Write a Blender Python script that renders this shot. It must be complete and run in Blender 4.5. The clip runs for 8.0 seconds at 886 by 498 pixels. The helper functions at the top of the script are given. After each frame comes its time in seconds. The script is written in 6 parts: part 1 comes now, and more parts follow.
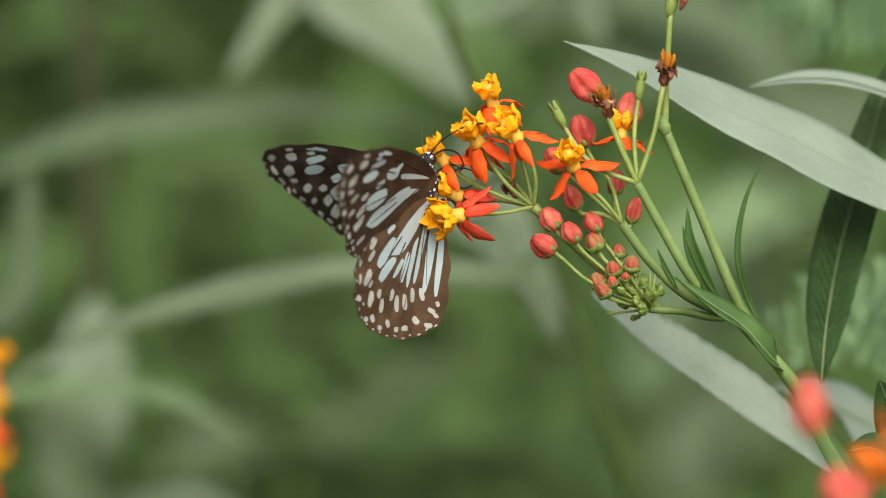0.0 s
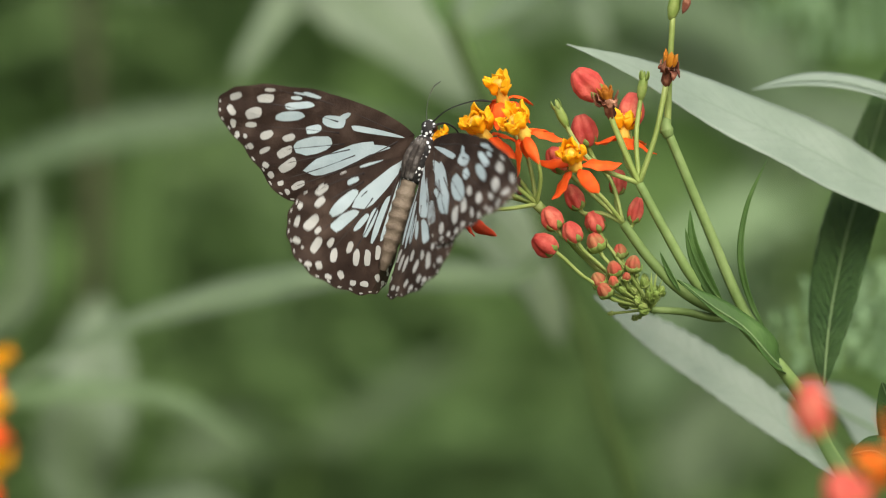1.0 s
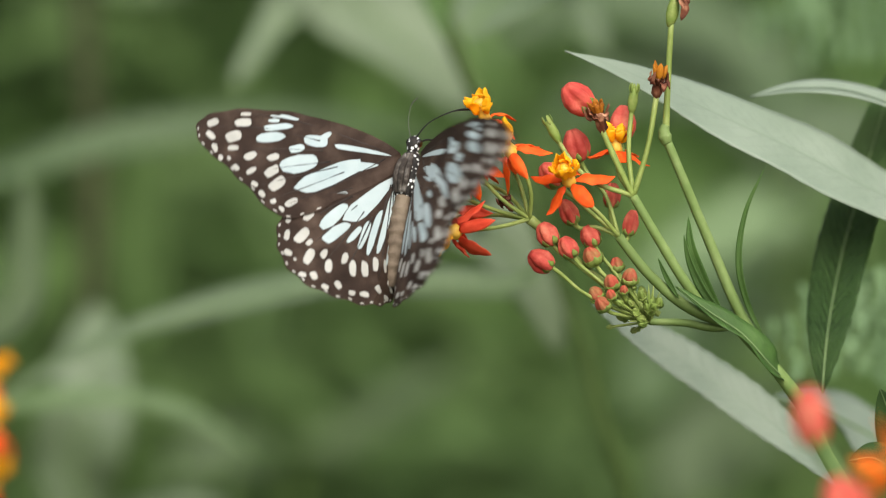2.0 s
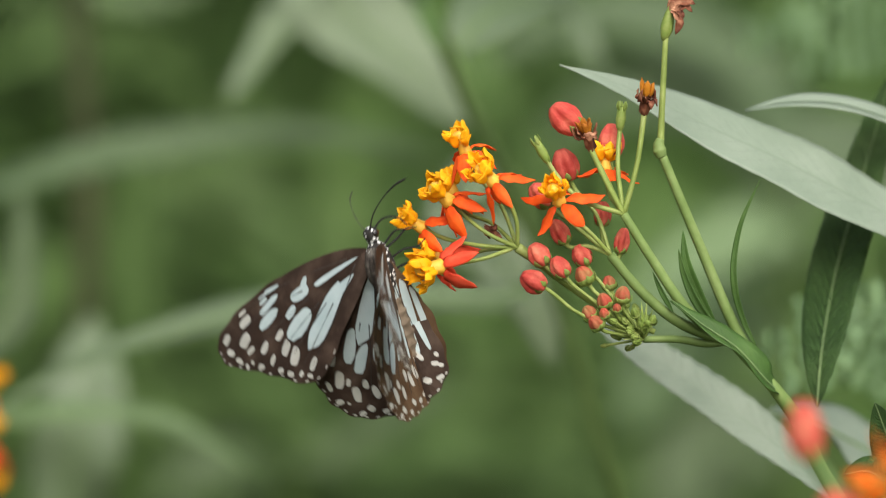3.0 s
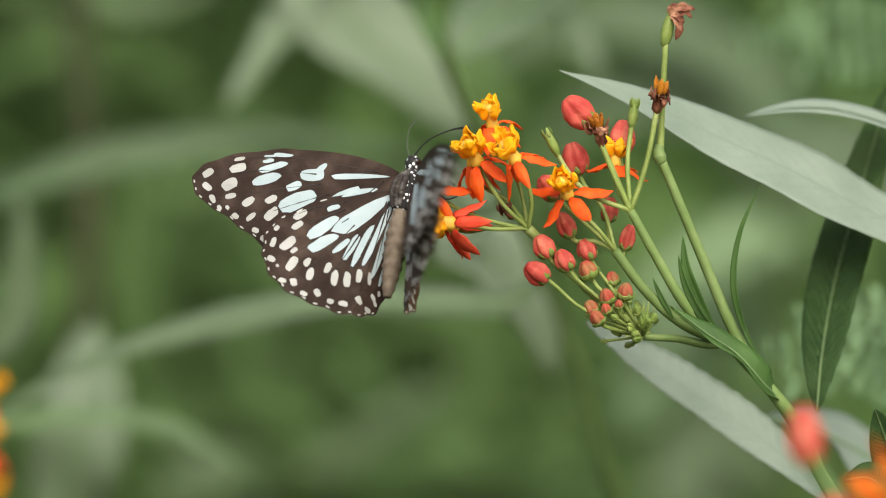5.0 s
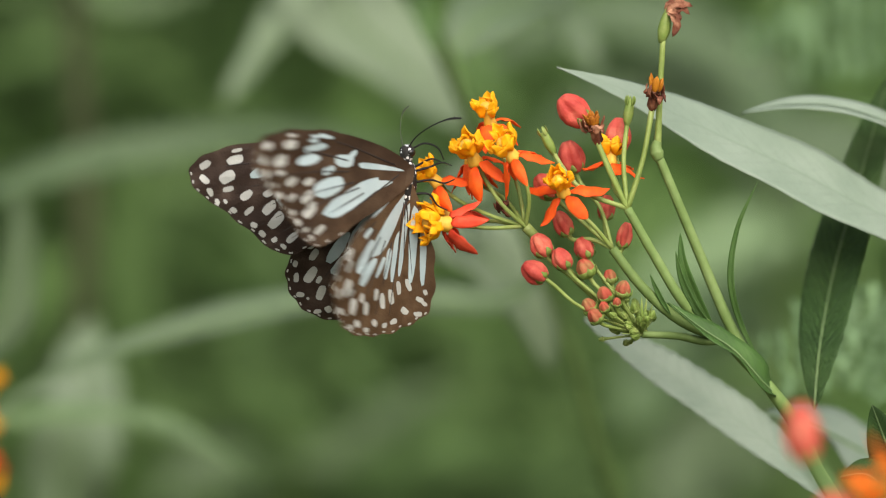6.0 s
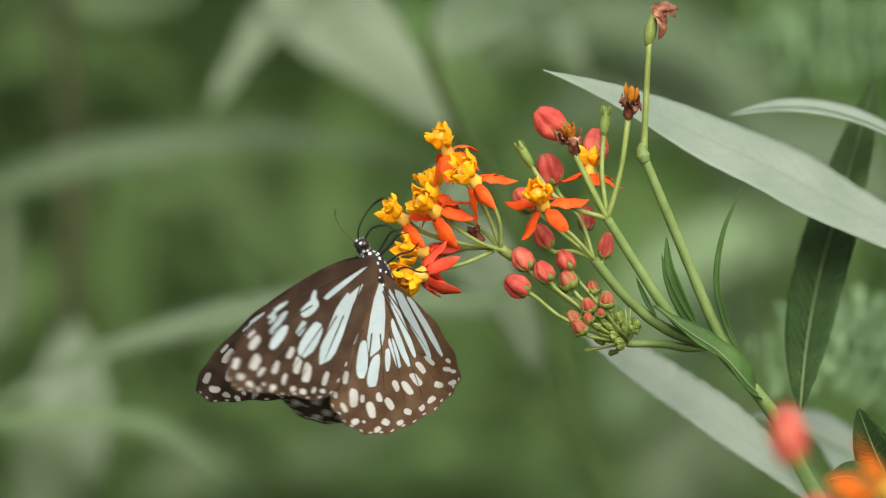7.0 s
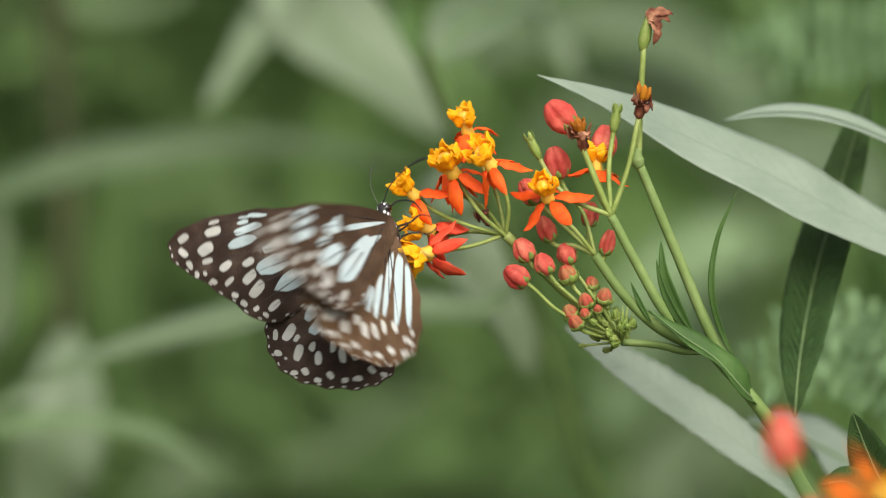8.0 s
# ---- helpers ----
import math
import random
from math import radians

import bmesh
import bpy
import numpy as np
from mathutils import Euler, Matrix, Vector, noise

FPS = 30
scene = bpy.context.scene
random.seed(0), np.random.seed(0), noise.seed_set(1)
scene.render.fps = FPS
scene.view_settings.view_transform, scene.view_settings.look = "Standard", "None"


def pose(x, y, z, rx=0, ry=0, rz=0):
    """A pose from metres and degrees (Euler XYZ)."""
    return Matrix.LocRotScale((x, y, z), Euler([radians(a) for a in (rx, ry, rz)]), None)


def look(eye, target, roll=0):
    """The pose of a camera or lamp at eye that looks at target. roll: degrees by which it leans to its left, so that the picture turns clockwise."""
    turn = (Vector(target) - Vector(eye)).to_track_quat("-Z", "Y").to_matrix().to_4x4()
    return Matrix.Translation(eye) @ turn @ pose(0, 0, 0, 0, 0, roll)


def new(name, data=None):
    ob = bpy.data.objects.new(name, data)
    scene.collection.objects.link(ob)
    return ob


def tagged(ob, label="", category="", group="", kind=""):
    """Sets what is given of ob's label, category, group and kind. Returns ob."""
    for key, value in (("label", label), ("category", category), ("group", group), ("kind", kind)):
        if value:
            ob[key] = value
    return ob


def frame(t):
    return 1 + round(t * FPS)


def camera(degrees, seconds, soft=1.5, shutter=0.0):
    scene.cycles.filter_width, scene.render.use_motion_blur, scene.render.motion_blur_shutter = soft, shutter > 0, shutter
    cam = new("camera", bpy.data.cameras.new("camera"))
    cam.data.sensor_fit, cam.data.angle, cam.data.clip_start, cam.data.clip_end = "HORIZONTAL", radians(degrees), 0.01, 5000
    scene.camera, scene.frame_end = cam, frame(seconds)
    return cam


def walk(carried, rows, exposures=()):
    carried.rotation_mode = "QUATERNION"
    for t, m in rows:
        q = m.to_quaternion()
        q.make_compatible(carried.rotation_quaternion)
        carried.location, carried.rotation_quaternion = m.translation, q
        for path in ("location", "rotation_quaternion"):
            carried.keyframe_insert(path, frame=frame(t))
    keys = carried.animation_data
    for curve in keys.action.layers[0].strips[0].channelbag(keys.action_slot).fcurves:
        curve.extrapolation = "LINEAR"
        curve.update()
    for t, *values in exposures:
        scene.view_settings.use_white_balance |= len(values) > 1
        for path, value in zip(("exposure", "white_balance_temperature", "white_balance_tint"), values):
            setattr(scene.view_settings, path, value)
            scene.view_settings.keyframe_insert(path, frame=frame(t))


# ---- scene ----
# The camera stands on one spot and follows the flowers with small turns; a long lens at a wide aperture.
cam = camera(12, 8.0, 1.1, 0.4)
cam.data.dof.use_dof = True
cam.data.dof.focus_distance = 0.85
cam.data.dof.aperture_fstop = 8
EYE = (0.0, -0.85, 1.0)
walk(cam, [
    (0.0, pose(*EYE, 90.000, 0, 0.000)),
    (0.5, pose(*EYE, 90.029, 0, 0.021)),
    (1.0, pose(*EYE, 90.038, 0, 0.035)),
    (1.5, pose(*EYE, 90.073, 0, 0.032)),
    (3.0, pose(*EYE, 90.318, 0, -0.059)),
    (3.5, pose(*EYE, 90.444, 0, -0.094)),
    (4.0, pose(*EYE, 90.506, 0, -0.106)),
    (4.5, pose(*EYE, 90.456, 0, -0.059)),
    (6.0, pose(*EYE, 90.350, 0, -0.097)),
    (6.5, pose(*EYE, 90.356, 0, -0.162)),
    (7.0, pose(*EYE, 90.388, 0, -0.285)),
    (7.5, pose(*EYE, 90.438, 0, -0.362)),
    (8.0, pose(*EYE, 90.456, 0, -0.359)),
])

# World, sun and exposure: a bright overcast day, the sun behind thin cloud, above and behind the camera.
world = bpy.data.worlds.new("overcast_sky")
scene.world = world
world.use_nodes = True
wn = world.node_tree
sky = wn.nodes.new("ShaderNodeTexSky")
sky.sky_type = "NISHITA"
sky.sun_disc = False
sky.sun_elevation, sky.sun_rotation = radians(39), radians(168)
sky.air_density, sky.dust_density, sky.ozone_density = 1.0, 4.0, 1.0
cloud = wn.nodes.new("ShaderNodeHueSaturation")
cloud.inputs["Saturation"].default_value = 0.5
wn.links.new(sky.outputs["Color"], cloud.inputs["Color"])
wn.links.new(cloud.outputs["Color"], wn.nodes["Background"].inputs["Color"])
wn.nodes["Background"].inputs["Strength"].default_value = 0.15

sun = new("sun", bpy.data.lights.new("sun", "SUN"))
sun.data.energy, sun.data.angle, sun.data.color = 1.4, radians(60), (1.0, 0.97, 0.92)
sun.matrix_world = look((0.7, -3.25, 3.7), (0, 0, 1))
scene.view_settings.exposure = 0.70

# ---- materials ----


def material(name, colours, scale=400.0, rough=0.5, spec=0.5, bump=0.15, bump_scale=900.0, through_light=0.0,
             vary=0.12, sheen=0.0, coat=0.0, stripes=None):
    """A surface of two or three colours mixed by noise at two scales, with relief and, for leaves and petals, light that shines through."""
    mat = bpy.data.materials.new(name)
    mat.use_nodes = True
    nt = mat.node_tree
    n, l = nt.nodes, nt.links
    bsdf = n["Principled BSDF"]
    tex = n.new("ShaderNodeTexCoord")
    big = n.new("ShaderNodeTexNoise")
    big.inputs["Scale"].default_value, big.inputs["Detail"].default_value = scale * 0.2, 3
    fine = n.new("ShaderNodeTexNoise")
    fine.inputs["Scale"].default_value, fine.inputs["Detail"].default_value = scale, 4
    for t in (big, fine):
        l.new(tex.outputs["Object"], t.inputs["Vector"])
    add = n.new("ShaderNodeMath")
    add.operation = "ADD"
    half = n.new("ShaderNodeMath")
    half.operation, half.inputs[1].default_value = "MULTIPLY", 0.5
    l.new(big.outputs["Fac"], add.inputs[0])
    l.new(fine.outputs["Fac"], add.inputs[1])
    l.new(add.outputs[0], half.inputs[0])
    ramp = n.new("ShaderNodeValToRGB")
    els = ramp.color_ramp.elements
    els[0].position, els[1].position = 0.36, 0.64
    els[0].color, els[1].color = (*colours[0], 1), (*colours[-1], 1)
    if len(colours) == 3:
        els.new(0.5).color = (*colours[1], 1)
    l.new(half.outputs[0], ramp.inputs["Fac"])
    info = n.new("ShaderNodeObjectInfo")
    span = n.new("ShaderNodeMapRange")
    span.inputs["To Min"].default_value, span.inputs["To Max"].default_value = 1 - vary, 1 + vary
    l.new(info.outputs["Random"], span.inputs["Value"])
    hsv = n.new("ShaderNodeHueSaturation")
    l.new(span.outputs["Result"], hsv.inputs["Value"])
    l.new(ramp.outputs["Color"], hsv.inputs["Color"])
    colour = hsv.outputs["Color"]
    l.new(colour, bsdf.inputs["Base Color"])
    bsdf.inputs["Roughness"].default_value = rough
    bsdf.inputs["Specular IOR Level"].default_value = spec
    bsdf.inputs["Sheen Weight"].default_value = sheen
    bsdf.inputs["Coat Weight"].default_value = coat
    relief = n.new("ShaderNodeTexNoise")
    relief.inputs["Scale"].default_value, relief.inputs["Detail"].default_value = bump_scale, 3
    l.new(tex.outputs["Object"], relief.inputs["Vector"])
    bmp = n.new("ShaderNodeBump")
    bmp.inputs["Strength"].default_value, bmp.inputs["Distance"].default_value = bump, 0.0006
    l.new(relief.outputs["Fac"], bmp.inputs["Height"])
    l.new(bmp.outputs["Normal"], bsdf.inputs["Normal"])
    if through_light:
        tl = n.new("ShaderNodeBsdfTranslucent")
        mix = n.new("ShaderNodeMixShader")
        mix.inputs["Fac"].default_value = through_light
        l.new(colour, tl.inputs["Color"])
        l.new(bsdf.outputs[0], mix.inputs[1])
        l.new(tl.outputs[0], mix.inputs[2])
        l.new(mix.outputs[0], n["Material Output"].inputs["Surface"])
    return mat


def veined(mat, count, slant, shade, depth, rib):
    """Side veins that run from the midrib to the edge, a net of finer ones, and a furrow or ridge along the middle of a leaf."""
    n, l = mat.node_tree.nodes, mat.node_tree.links
    bsdf = n["Principled BSDF"]

    def sum_of(op, a, b):
        m = n.new("ShaderNodeMath")
        m.operation = op
        for k, v in enumerate((a, b)):
            if isinstance(v, (int, float)):
                m.inputs[k].default_value = v
            else:
                l.new(v, m.inputs[k])
        return m.outputs[0]

    def band(value, wide):
        m = n.new("ShaderNodeMapRange")
        m.interpolation_type = "SMOOTHSTEP"
        m.inputs["From Min"].default_value, m.inputs["From Max"].default_value = 0.0, wide
        m.inputs["To Min"].default_value, m.inputs["To Max"].default_value = 1.0, 0.0
        l.new(value, m.inputs["Value"])
        return m.outputs["Result"]

    place = n.new("ShaderNodeAttribute")
    place.attribute_name = "along"
    axes = n.new("ShaderNodeSeparateXYZ")
    l.new(place.outputs["Vector"], axes.inputs[0])
    wob = n.new("ShaderNodeTexNoise")
    wob.inputs["Scale"].default_value = 9.0
    l.new(place.outputs["Vector"], wob.inputs["Vector"])
    off = sum_of("ABSOLUTE", axes.outputs["Y"], 0)
    run = sum_of("SUBTRACT", sum_of("MULTIPLY", axes.outputs["X"], count), sum_of("MULTIPLY", off, slant))
    run = sum_of("ADD", run, sum_of("MULTIPLY", wob.outputs["Fac"], 0.9))
    run = sum_of("ADD", run, sum_of("MULTIPLY", sum_of("GREATER_THAN", axes.outputs["Y"], 0), 0.45))
    side = band(sum_of("ABSOLUTE", sum_of("SUBTRACT", sum_of("FRACT", run, 0), 0.5), 0), 0.2)
    side = sum_of("MULTIPLY", side, sum_of("SUBTRACT", 1.0, sum_of("MULTIPLY", off, 0.75)))
    middle = band(off, 0.075)
    stretch = n.new("ShaderNodeVectorMath")
    stretch.operation, stretch.inputs[1].default_value = "MULTIPLY", (count * 2.6, 7.0, 1.0)
    l.new(place.outputs["Vector"], stretch.inputs[0])
    net = n.new("ShaderNodeTexVoronoi")
    net.feature, net.inputs["Scale"].default_value = "DISTANCE_TO_EDGE", 1.0
    l.new(stretch.outputs[0], net.inputs["Vector"])
    mesh = sum_of("MULTIPLY", band(net.outputs["Distance"], 0.12), 0.35)
    lines = sum_of("MAXIMUM", side, mesh)
    tone = n.new("ShaderNodeMix")
    tone.data_type, tone.blend_type = "RGBA", "MULTIPLY"
    l.new(lines, tone.inputs["Factor"])
    source = bsdf.inputs["Base Color"].links[0].from_socket
    users = [k.to_socket for k in source.links]
    l.new(source, tone.inputs["A"])
    tone.inputs["B"].default_value = (shade, shade, shade, 1)
    centre = n.new("ShaderNodeMix")
    centre.data_type = "RGBA"
    l.new(tone.outputs["Result"], centre.inputs["A"])
    centre.inputs["B"].default_value = (*rib, 1)
    l.new(sum_of("MULTIPLY", middle, 0.7), centre.inputs["Factor"])
    for k in users:
        l.new(centre.outputs["Result"], k)
    fine = bsdf.inputs["Normal"].links[0].from_node
    relief = n.new("ShaderNodeBump")
    relief.inputs["Strength"].default_value, relief.inputs["Distance"].default_value = depth, 0.0007
    l.new(sum_of("SUBTRACT", 1.0, sum_of("MAXIMUM", lines, middle)), relief.inputs["Height"])
    l.new(fine.outputs["Normal"], relief.inputs["Normal"])
    l.new(relief.outputs["Normal"], bsdf.inputs["Normal"])
    return mat


def dotted(name, ground, dot, scale, size, rough=0.7):
    """Dark hairy skin with pale round dots."""
    mat = material(name, ground, 900, rough, 0.3, 0.4, 1800)
    n, l = mat.node_tree.nodes, mat.node_tree.links
    tex = n.new("ShaderNodeTexCoord")
    cells = n.new("ShaderNodeTexVoronoi")
    cells.inputs["Scale"].default_value, cells.inputs["Randomness"].default_value = scale, 0.6
    l.new(tex.outputs["Object"], cells.inputs["Vector"])
    less = n.new("ShaderNodeMath")
    less.operation, less.inputs[1].default_value = "LESS_THAN", size
    l.new(cells.outputs["Distance"], less.inputs[0])
    mix = n.new("ShaderNodeMix")
    mix.data_type = "RGBA"
    bsdf = n["Principled BSDF"]
    l.new(bsdf.inputs["Base Color"].links[0].from_socket, mix.inputs["A"])
    mix.inputs["B"].default_value = (*dot, 1)
    l.new(less.outputs[0], mix.inputs["Factor"])
    l.new(mix.outputs["Result"], bsdf.inputs["Base Color"])
    return mat


STEM = material("stem_green", [(0.103, 0.162, 0.039), (0.149, 0.219, 0.061), (0.217, 0.283, 0.100)], 160, 0.6, 0.25, 0.25, 900, 0.1)
YOUNG_LEAF = veined(material("young_leaf", [(0.045, 0.10, 0.018), (0.065, 0.14, 0.026), (0.095, 0.18, 0.04)], 150, 0.5, 0.3, 0.3, 500, 0.2), 16, 3.0, 0.8, 0.3, (0.12, 0.2, 0.06))
PEDICEL = material("pedicel_green", [(0.19, 0.255, 0.052), (0.265, 0.335, 0.082), (0.34, 0.39, 0.125)], 300, 0.5, 0.35, 0.1, 900, 0.2)
CALYX = material("calyx_green", [(0.15, 0.23, 0.04), (0.21, 0.29, 0.06), (0.30, 0.35, 0.10)], 500, 0.5, 0.3, 0.2, 1400, 0.25)
PALE_LEAF = veined(material("pale_leaf", [(0.160, 0.208, 0.147), (0.195, 0.245, 0.176), (0.232, 0.281, 0.209)], 70, 0.5, 0.5, 0.35, 330, 0.15, 0.06), 22, 2.6, 0.92, 0.18, (0.170, 0.222, 0.150))
DARK_LEAF = veined(material("dark_leaf", [(0.028, 0.068, 0.013), (0.042, 0.092, 0.019), (0.068, 0.125, 0.033)], 120, 0.6, 0.25, 0.35, 420, 0.12), 26, 3.4, 0.66, 0.9, (0.13, 0.19, 0.08))
MIDRIB = material("midrib", [(0.10, 0.16, 0.06), (0.16, 0.23, 0.09)], 300, 0.55, 0.3, 0.1, 800, 0.1)
PALE_RIB = material("pale_midrib", [(0.12, 0.17, 0.11), (0.16, 0.21, 0.14)], 200, 0.5, 0.4, 0.1, 800, 0.1)
BACK_STEM = material("soft_stem", [(0.030, 0.055, 0.009), (0.041, 0.071, 0.013), (0.054, 0.087, 0.018)], 60, 0.6, 0.2, 0.15, 300)
BROWN_STEM = material("woody_stem", [(0.030, 0.036, 0.013), (0.043, 0.05, 0.018), (0.058, 0.064, 0.025)], 60, 0.7, 0.2, 0.2, 300)
BACK_LEAF = material("soft_leaf", [(0.080, 0.121, 0.054), (0.108, 0.154, 0.077), (0.141, 0.189, 0.104)], 25, 0.5, 0.5, 0.2, 300, 0.2, 0.15)
MID_LEAF = material("dull_leaf", [(0.104, 0.175, 0.065), (0.134, 0.205, 0.083), (0.161, 0.235, 0.107)], 25, 0.5, 0.5, 0.2, 300, 0.2, 0.1)
UNDER_LEAF = material("leaf_underside", [(0.167, 0.219, 0.125), (0.201, 0.258, 0.153), (0.238, 0.297, 0.186)], 25, 0.6, 0.4, 0.2, 300, 0.3, 0.06)
# Darker copy of the background leaf: shade among the shrubs is in its colour.
SHADED_LEAF = material("shaded_leaf", [(0.061, 0.092, 0.039), (0.081, 0.117, 0.052), (0.100, 0.140, 0.067)], 25, 0.6, 0.3, 0.2, 300, 0.2, 0.1)
HAZE_LEAF = material("far_leaf", [(0.063, 0.098, 0.042), (0.082, 0.121, 0.057), (0.100, 0.142, 0.071)], 25, 0.6, 0.3, 0.2, 300, 0.2, 0.1)
BUSH_LEAF = material("bush_leaf", [(0.079, 0.155, 0.033), (0.113, 0.200, 0.050), (0.153, 0.240, 0.077)], 9, 0.6, 0.3, 0.2, 300, 0.3)
# Bush leaf with the shade of the gaps put into its colour.
SHADE_LEAF = material("shade_bush_leaf", [(0.048, 0.089, 0.024), (0.072, 0.128, 0.034), (0.106, 0.169, 0.052)], 9, 0.65, 0.25, 0.2, 300, 0.2)
HEDGE = material("hedge_green", [(0.104, 0.192, 0.054), (0.131, 0.222, 0.070), (0.156, 0.240, 0.089)], 10, 0.85, 0.15, 0.4, 40)
FERN = material("fern_green", [(0.145, 0.248, 0.111), (0.188, 0.304, 0.143), (0.237, 0.360, 0.180)], 80, 0.55, 0.3, 0.2, 500, 0.3)
SOIL = material("soil", [(0.05, 0.04, 0.025), (0.06, 0.075, 0.03), (0.09, 0.075, 0.05)], 20, 0.9, 0.2, 0.6, 120)
PETAL = material("petal_red", [(0.800, 0.066, 0.008), (0.930, 0.125, 0.012), (0.995, 0.202, 0.020)], 350, 0.6, 0.25, 0.25, 1500, 0.35, 0.1)
PETAL_PINK = material("petal_crimson", [(0.66, 0.045, 0.020), (0.78, 0.085, 0.036), (0.85, 0.14, 0.065)], 350, 0.6, 0.25, 0.25, 1500, 0.35, 0.1)
PETAL_ORANGE = material("petal_orange", [(0.80, 0.13, 0.008), (0.88, 0.21, 0.012), (0.92, 0.30, 0.02)], 350, 0.6, 0.25, 0.25, 1500, 0.35, 0.1)
HOOD = material("hood_yellow", [(0.927, 0.371, 0.004), (0.978, 0.508, 0.007), (0.989, 0.625, 0.023)], 350, 0.55, 0.25, 0.2, 1500, 0.35, 0.10)
COLUMN = material("column_yellow", [(0.78, 0.42, 0.03), (0.85, 0.55, 0.08)], 700, 0.5, 0.4, 0.15, 1500, 0.2)
BUD = material("bud_red", [(0.499, 0.050, 0.037), (0.632, 0.103, 0.069), (0.763, 0.232, 0.138)], 420, 0.6, 0.3, 0.5, 1400, 0.3, 0.14, 0.04)
BUD_YOUNG = material("bud_coral", [(0.44, 0.05, 0.032), (0.52, 0.11, 0.06), (0.42, 0.24, 0.09)], 420, 0.65, 0.25, 0.3, 1400, 0.35, 0.1, 0.04)
WITHERED = material("withered_brown", [(0.07, 0.017, 0.009), (0.16, 0.05, 0.022), (0.42, 0.21, 0.12)], 520, 0.7, 0.3, 0.5, 1500)
WILTED = material("wilted_orange", [(0.35, 0.11, 0.008), (0.62, 0.24, 0.015)], 600, 0.6, 0.3, 0.4, 1500, 0.2)
WING_TOP = material("wing_upper_brown", [(0.016, 0.009, 0.006), (0.032, 0.0195, 0.0135), (0.085, 0.057, 0.041)], 170, 0.7, 0.12, 0.3, 2500, 0.08, 0.0)
WING_UNDER = material("wing_under_brown", [(0.055, 0.029, 0.013), (0.082, 0.046, 0.022), (0.125, 0.076, 0.04)], 200, 0.7, 0.15, 0.3, 2500, 0.15, 0.0)
FORE_UNDER = material("forewing_under_brown", [(0.028, 0.015, 0.008), (0.046, 0.026, 0.014), (0.085, 0.052, 0.029)], 170, 0.7, 0.15, 0.3, 2500, 0.12, 0.0)
SPOT = material("wing_streak", [(0.350, 0.437, 0.446), (0.416, 0.498, 0.501), (0.472, 0.543, 0.541)], 220, 0.55, 0.3, 0.2, 2500, 0.2, 0.03)
DOT = material("wing_dot", [(0.385, 0.382, 0.345), (0.451, 0.446, 0.402), (0.517, 0.508, 0.459)], 220, 0.55, 0.3, 0.2, 2500, 0.2, 0.03)
VEIN = material("wing_vein", [(0.012, 0.009, 0.007), (0.028, 0.019, 0.014)], 500, 0.6, 0.3, 0.1, 2000)
THORAX = dotted("thorax_dots", [(0.010, 0.009, 0.008), (0.022, 0.019, 0.016)], (0.72, 0.72, 0.70), 1050, 0.36)
BACK_FUR = material("thorax_fur", [(0.014, 0.011, 0.009), (0.045, 0.037, 0.03), (0.17, 0.155, 0.135)], 700, 0.8, 0.2, 0.6, 2200)
ABDOMEN = material("abdomen_brown", [(0.085, 0.062, 0.04), (0.15, 0.112, 0.075), (0.205, 0.16, 0.11)], 500, 0.7, 0.3, 0.4, 1800)
BLACK = material("insect_black", [(0.006, 0.006, 0.006), (0.016, 0.014, 0.013)], 900, 0.6, 0.2, 0.2, 2500)
# Left antenna: the light it reflects is mixed into the black as grey.
FEELER_LIT = material("feeler_lit", [(0.05, 0.055, 0.04), (0.10, 0.11, 0.08)], 900, 0.6, 0.2, 0.2, 2500)
EYE = material("insect_eye", [(0.006, 0.005, 0.005), (0.02, 0.015, 0.012)], 900, 0.15, 0.6, 0.05, 3000)

# ---- tools: places are in millimetres from the middle of the scene, one metre above the ground ----
MM = 0.001
MIDDLE = Vector((0, 0, 1.0))


def thing(name, base, label, category, group="", kind=""):
    ob = new(name)
    ob.empty_display_size = 0.005
    ob.location = MIDDLE + Vector(base) * MM
    return tagged(ob, label, category, group, kind)


def part(name, bm, mat, parent, label="", base=(0, 0, 0), smooth=True, extra=()):
    """One mesh under a thing or a part; base is the place of the thing, in the millimetres that bm is drawn in."""
    bmesh.ops.translate(bm, verts=bm.verts, vec=-Vector(base))
    bmesh.ops.scale(bm, verts=bm.verts, vec=(MM, MM, MM))
    me = bpy.data.meshes.new(name)
    bm.to_mesh(me)
    bm.free()
    if smooth:
        me.shade_smooth()
    me.materials.append(mat)
    for m in extra:
        me.materials.append(m)
    ob = new(name, me)
    ob.parent = parent
    return tagged(ob, label)


def shared(name, me, parent, m, label=""):
    ob = new(name, me)
    ob.parent = parent
    ob.matrix_basis = m
    return tagged(ob, label)


def curve(points, n):
    """n + 1 places along a smooth curve through the points."""
    p = [Vector(q) for q in points]
    p = [2 * p[0] - p[1]] + p + [2 * p[-1] - p[-2]]
    gap = [max((b - a).length, 1e-6) for a, b in zip(p, p[1:])]
    way = [None] + [((p[i] - p[i - 1]) / gap[i - 1] * gap[i] + (p[i + 1] - p[i]) / gap[i] * gap[i - 1]) / (gap[i - 1] + gap[i]) for i in range(1, len(p) - 1)]
    out = []
    spans = len(p) - 3
    for i in range(n + 1):
        u = min(i / n * spans, spans - 1e-6)
        k = int(u)
        u -= k
        b, c, g = p[k + 1], p[k + 2], gap[k + 1]
        out.append(b * (2 * u ** 3 - 3 * u ** 2 + 1) + way[k + 1] * g * (u ** 3 - 2 * u ** 2 + u) + c * (3 * u ** 2 - 2 * u ** 3) + way[k + 2] * g * (u ** 3 - u ** 2))
    return out


